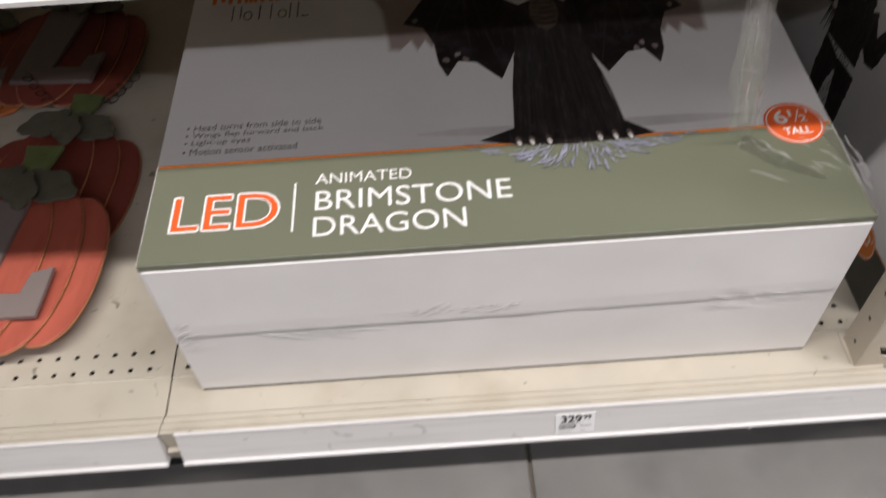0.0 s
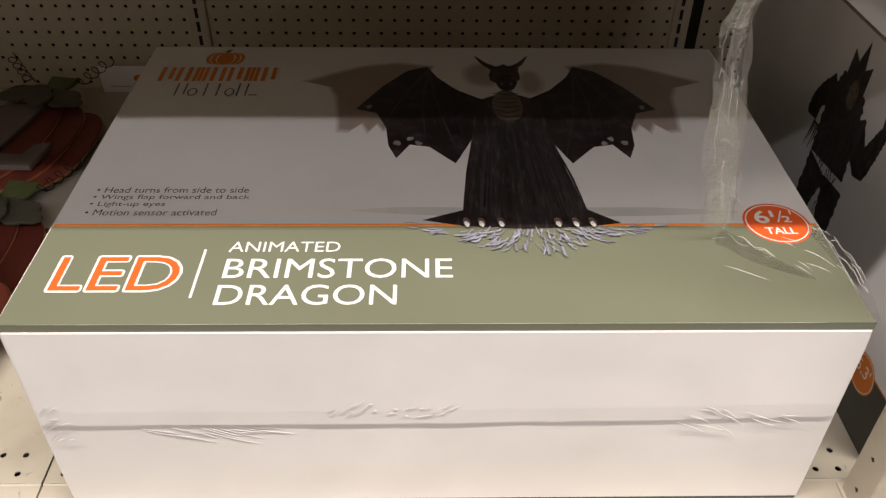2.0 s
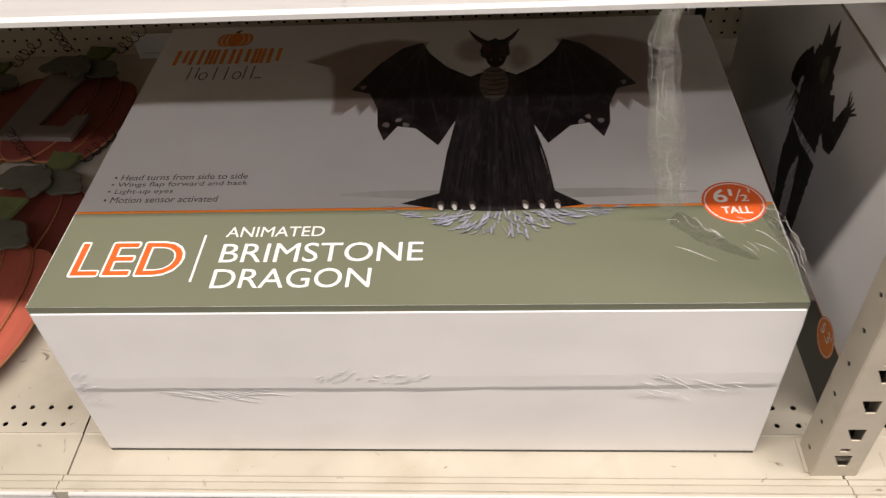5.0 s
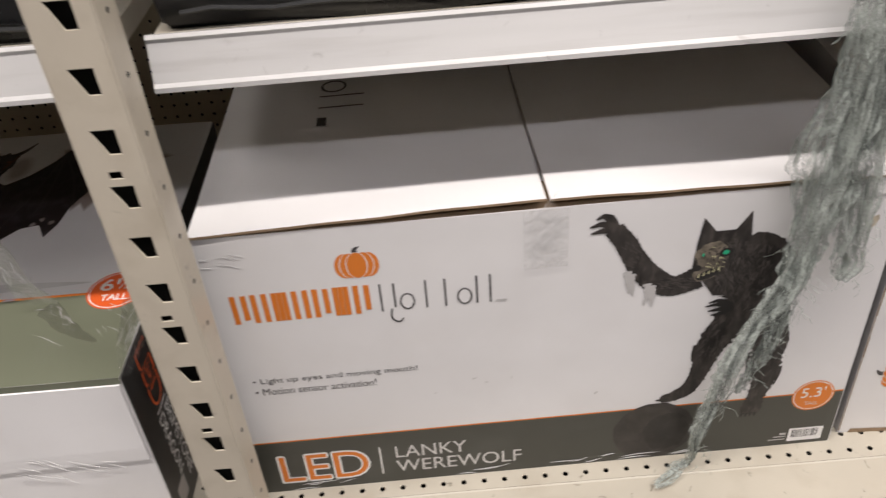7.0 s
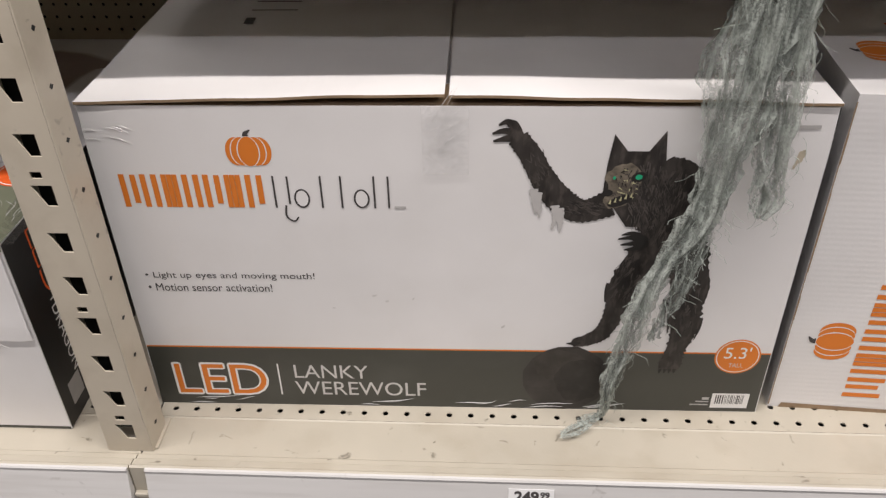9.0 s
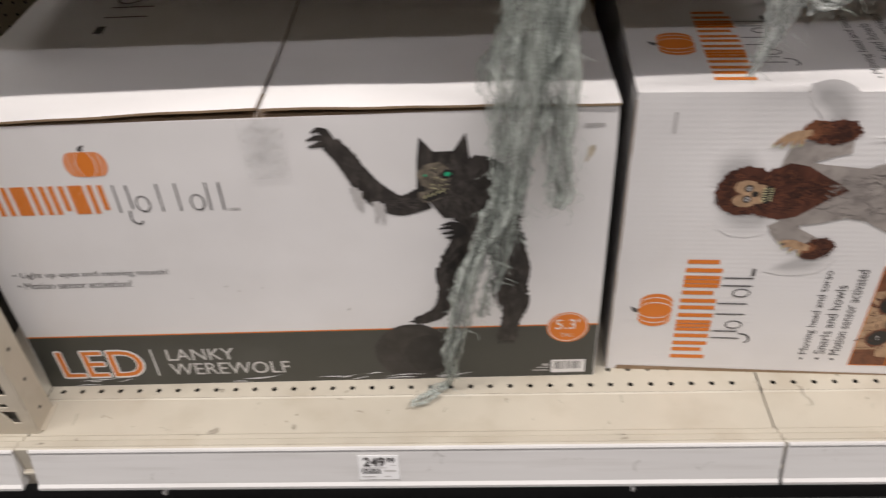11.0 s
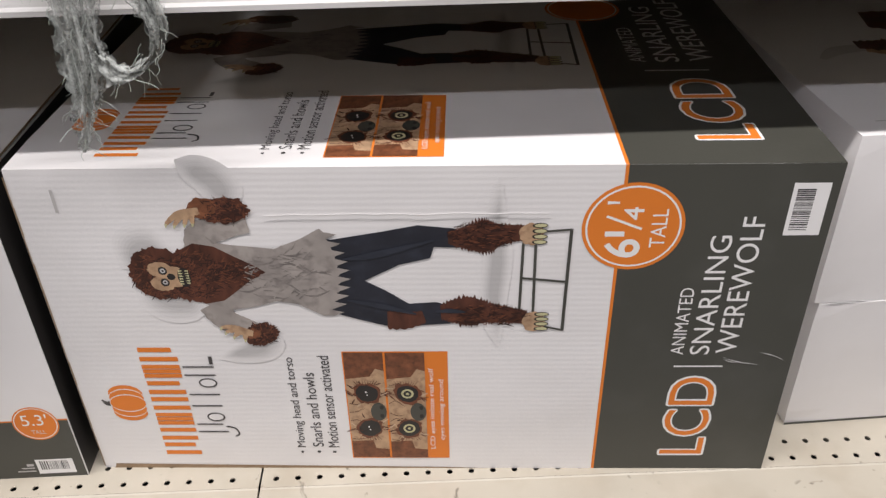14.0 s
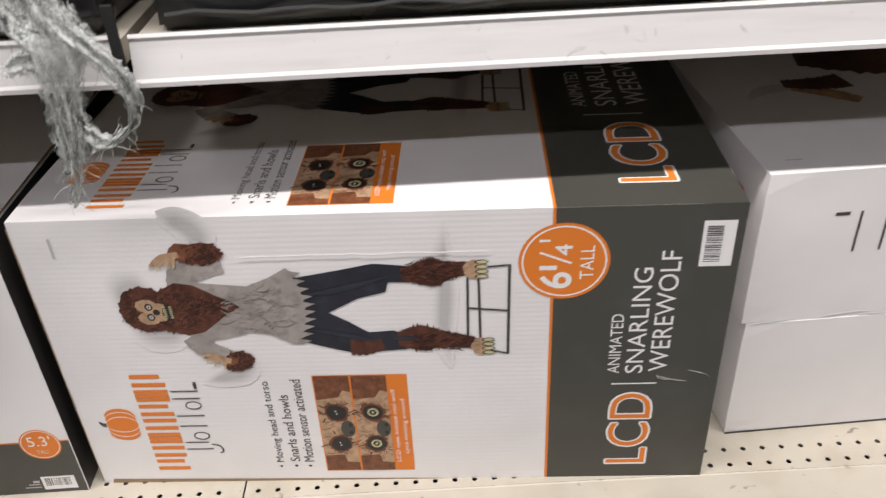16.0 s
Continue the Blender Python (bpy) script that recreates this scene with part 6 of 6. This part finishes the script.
gauze_strands("side_tuft", [(1.69, 0.1, 0.735, 0.012), (1.665, 0.095, 0.735, 0.014), (1.645, 0.095, 0.728, 0.006)], (0, 0.2, 1), scrap, 63, 2, 10, GAUZEPALE)

# ---- flat wooden pumpkins lying on the base shelf ----


def wooden_pumpkin(x, y, z, turn, size, side_mat, mid_mat, letter, springs, label):
    """A layered cut-out: back lobes, front lobes, stem, leaf cluster, a letter plate and wire curls."""
    rng = random.Random(int(1000 * (x + 3 * y)))
    ob = thing("wooden_pumpkin", pose(x, y, z, 0, 0, turn), label, "pumpkin sign", "flat wooden pumpkins")
    s, n = size, size * 0.62
    for k, (cx, rx, ry, d) in enumerate(((-0.46, 0.3, 0.42, 0.0), (0.46, 0.3, 0.42, 0.0001), (-0.24, 0.33, 0.47, 0.0062), (0.24, 0.33, 0.47, 0.0063), (0.0, 0.33, 0.5, 0.0125))):
        lobe = part("lobe", plate(oval(cx * n, 0, rx * n, ry * s, 0, 36, 0.9), d * 1.0, 0.006, 0.0016), mid_mat if k == 4 else side_mat, ob)
        rim = plate(oval(cx * n, 0, rx * n + 0.0012, ry * s + 0.0012, 0, 36, 0.9), d + 0.0008, 0.003, 0)
        part("worn_rim", rim, WORNEDGE, lobe)
    part("stem", plate([(-0.06 * s, 0.46 * s), (0.05 * s, 0.46 * s), (0.1 * s, 0.62 * s), (0.12 * s, 0.72 * s), (-0.07 * s, 0.73 * s), (-0.05 * s, 0.6 * s)], 0.0195, 0.007, 0.0015), STEM, ob)
    for k, (a, b, r, t) in enumerate(((0.11, 0.45, 0.14, -25), (-0.1, 0.46, 0.14, 205), (0.02, 0.41, 0.11, -80))):
        pts = []
        for i in range(22):
            q = 2 * math.pi * i / 22
            w = r * (0.7 + 0.3 * abs(math.cos(q * 2.5)) + 0.35 * max(0, math.cos(q)))
            c0, s0 = math.cos(radians(t)), math.sin(radians(t))
            px, py = w * math.cos(q), w * 0.72 * math.sin(q)
            pts.append((s * (a + px * c0 - py * s0), s * (b + px * s0 + py * c0)))
        part("leaf", plate(pts, 0.0265 + 0.0045 * k, 0.0045, 0.001), LEAF, ob)
    if letter:
        l = s
        pts = [(-0.3 * n, 0.36 * l), (0.1 * n, 0.36 * l), (0.04 * n, -0.19 * l), (0.3 * n, -0.19 * l), (0.33 * n, -0.08 * l), (0.48 * n, -0.05 * l), (0.47 * n, -0.31 * l), (-0.32 * n, -0.33 * l)]
        part("letter", plate(pts, 0.0192, 0.0075, 0.0012), LETTER, ob, "brown-grey letter plate")
    if springs:
        for sgn in (-1, 1):
            pts = [(s * (sgn * (0.16 + 0.035 * k / 6)) + 0.011 * math.cos(k * 0.9), s * 0.62 + 0.0028 * k * 0.5, 0.03 + 0.009 * math.sin(k * 0.9) + 0.001 * k) for k in range(30)]
            part("wire_curl", tube(pts, 0.0009, 5), WIRE, ob, "dark wire curl", smooth=True)
    return ob


wooden_pumpkin(-0.335, 0.265, 0.178, -3, 0.31, CORAL, CORAL, True, False, "orange-red wooden pumpkin sign with a letter plate, lying flat")
wooden_pumpkin(-0.318, 0.43, 0.151, -6, 0.29, RUST, RUST, False, True, "dark red wooden pumpkin sign under another, with wire curls")
wooden_pumpkin(-0.36, 0.755, 0.165, -6, 0.29, RUST, RUST, True, True, "dark red wooden pumpkin sign lying at the back")
wooden_pumpkin(-0.535, 0.735, 0.151, 4, 0.28, PUMPORANGE, PUMPORANGE, True, True, "orange wooden pumpkin sign lying at the back")
wooden_pumpkin(-0.51, 0.4, 0.151, 5, 0.28, PUMPORANGE, PUMPORANGE, False, False, "orange wooden pumpkin sign under another one")
card = thing("header_card", pose(-0.2, 0.985, 0.15), "small white printed card behind the wooden pumpkins", "card")
part("sheet", block(-0.075, 0.045, -0.003, 0.0, 0, 0.055, 0.0008), PAPER, card)
p = Print(lambda u, v, h: (u, -0.0032 - h, v))
p.oval(0.0, 0.03, 0.012, 0.008, ORANGE).rect(-0.06, 0.012, -0.02, 0.014, GREYINK)
p.done("print", card)

# ---- floor tiles, laid last ----
ground = bpy.data.objects["floor"]
tile_mesh = None
for i in range(11):
    for j in range(6):
        x, y = 0.392 + (i - 5) * 0.914, -4.15 + j * 0.914
        if tile_mesh is None:
            t = part("tile", block(-0.4545, 0.4545, -0.4545, 0.4545, -0.012, 0.0, 0.002, 1), FLOOR, ground)
            tile_mesh = t.data
        else:
            t = new("tile", tile_mesh)
            t.parent = ground
        t.matrix_basis = pose(x + 0.457, y + 0.457, 0)
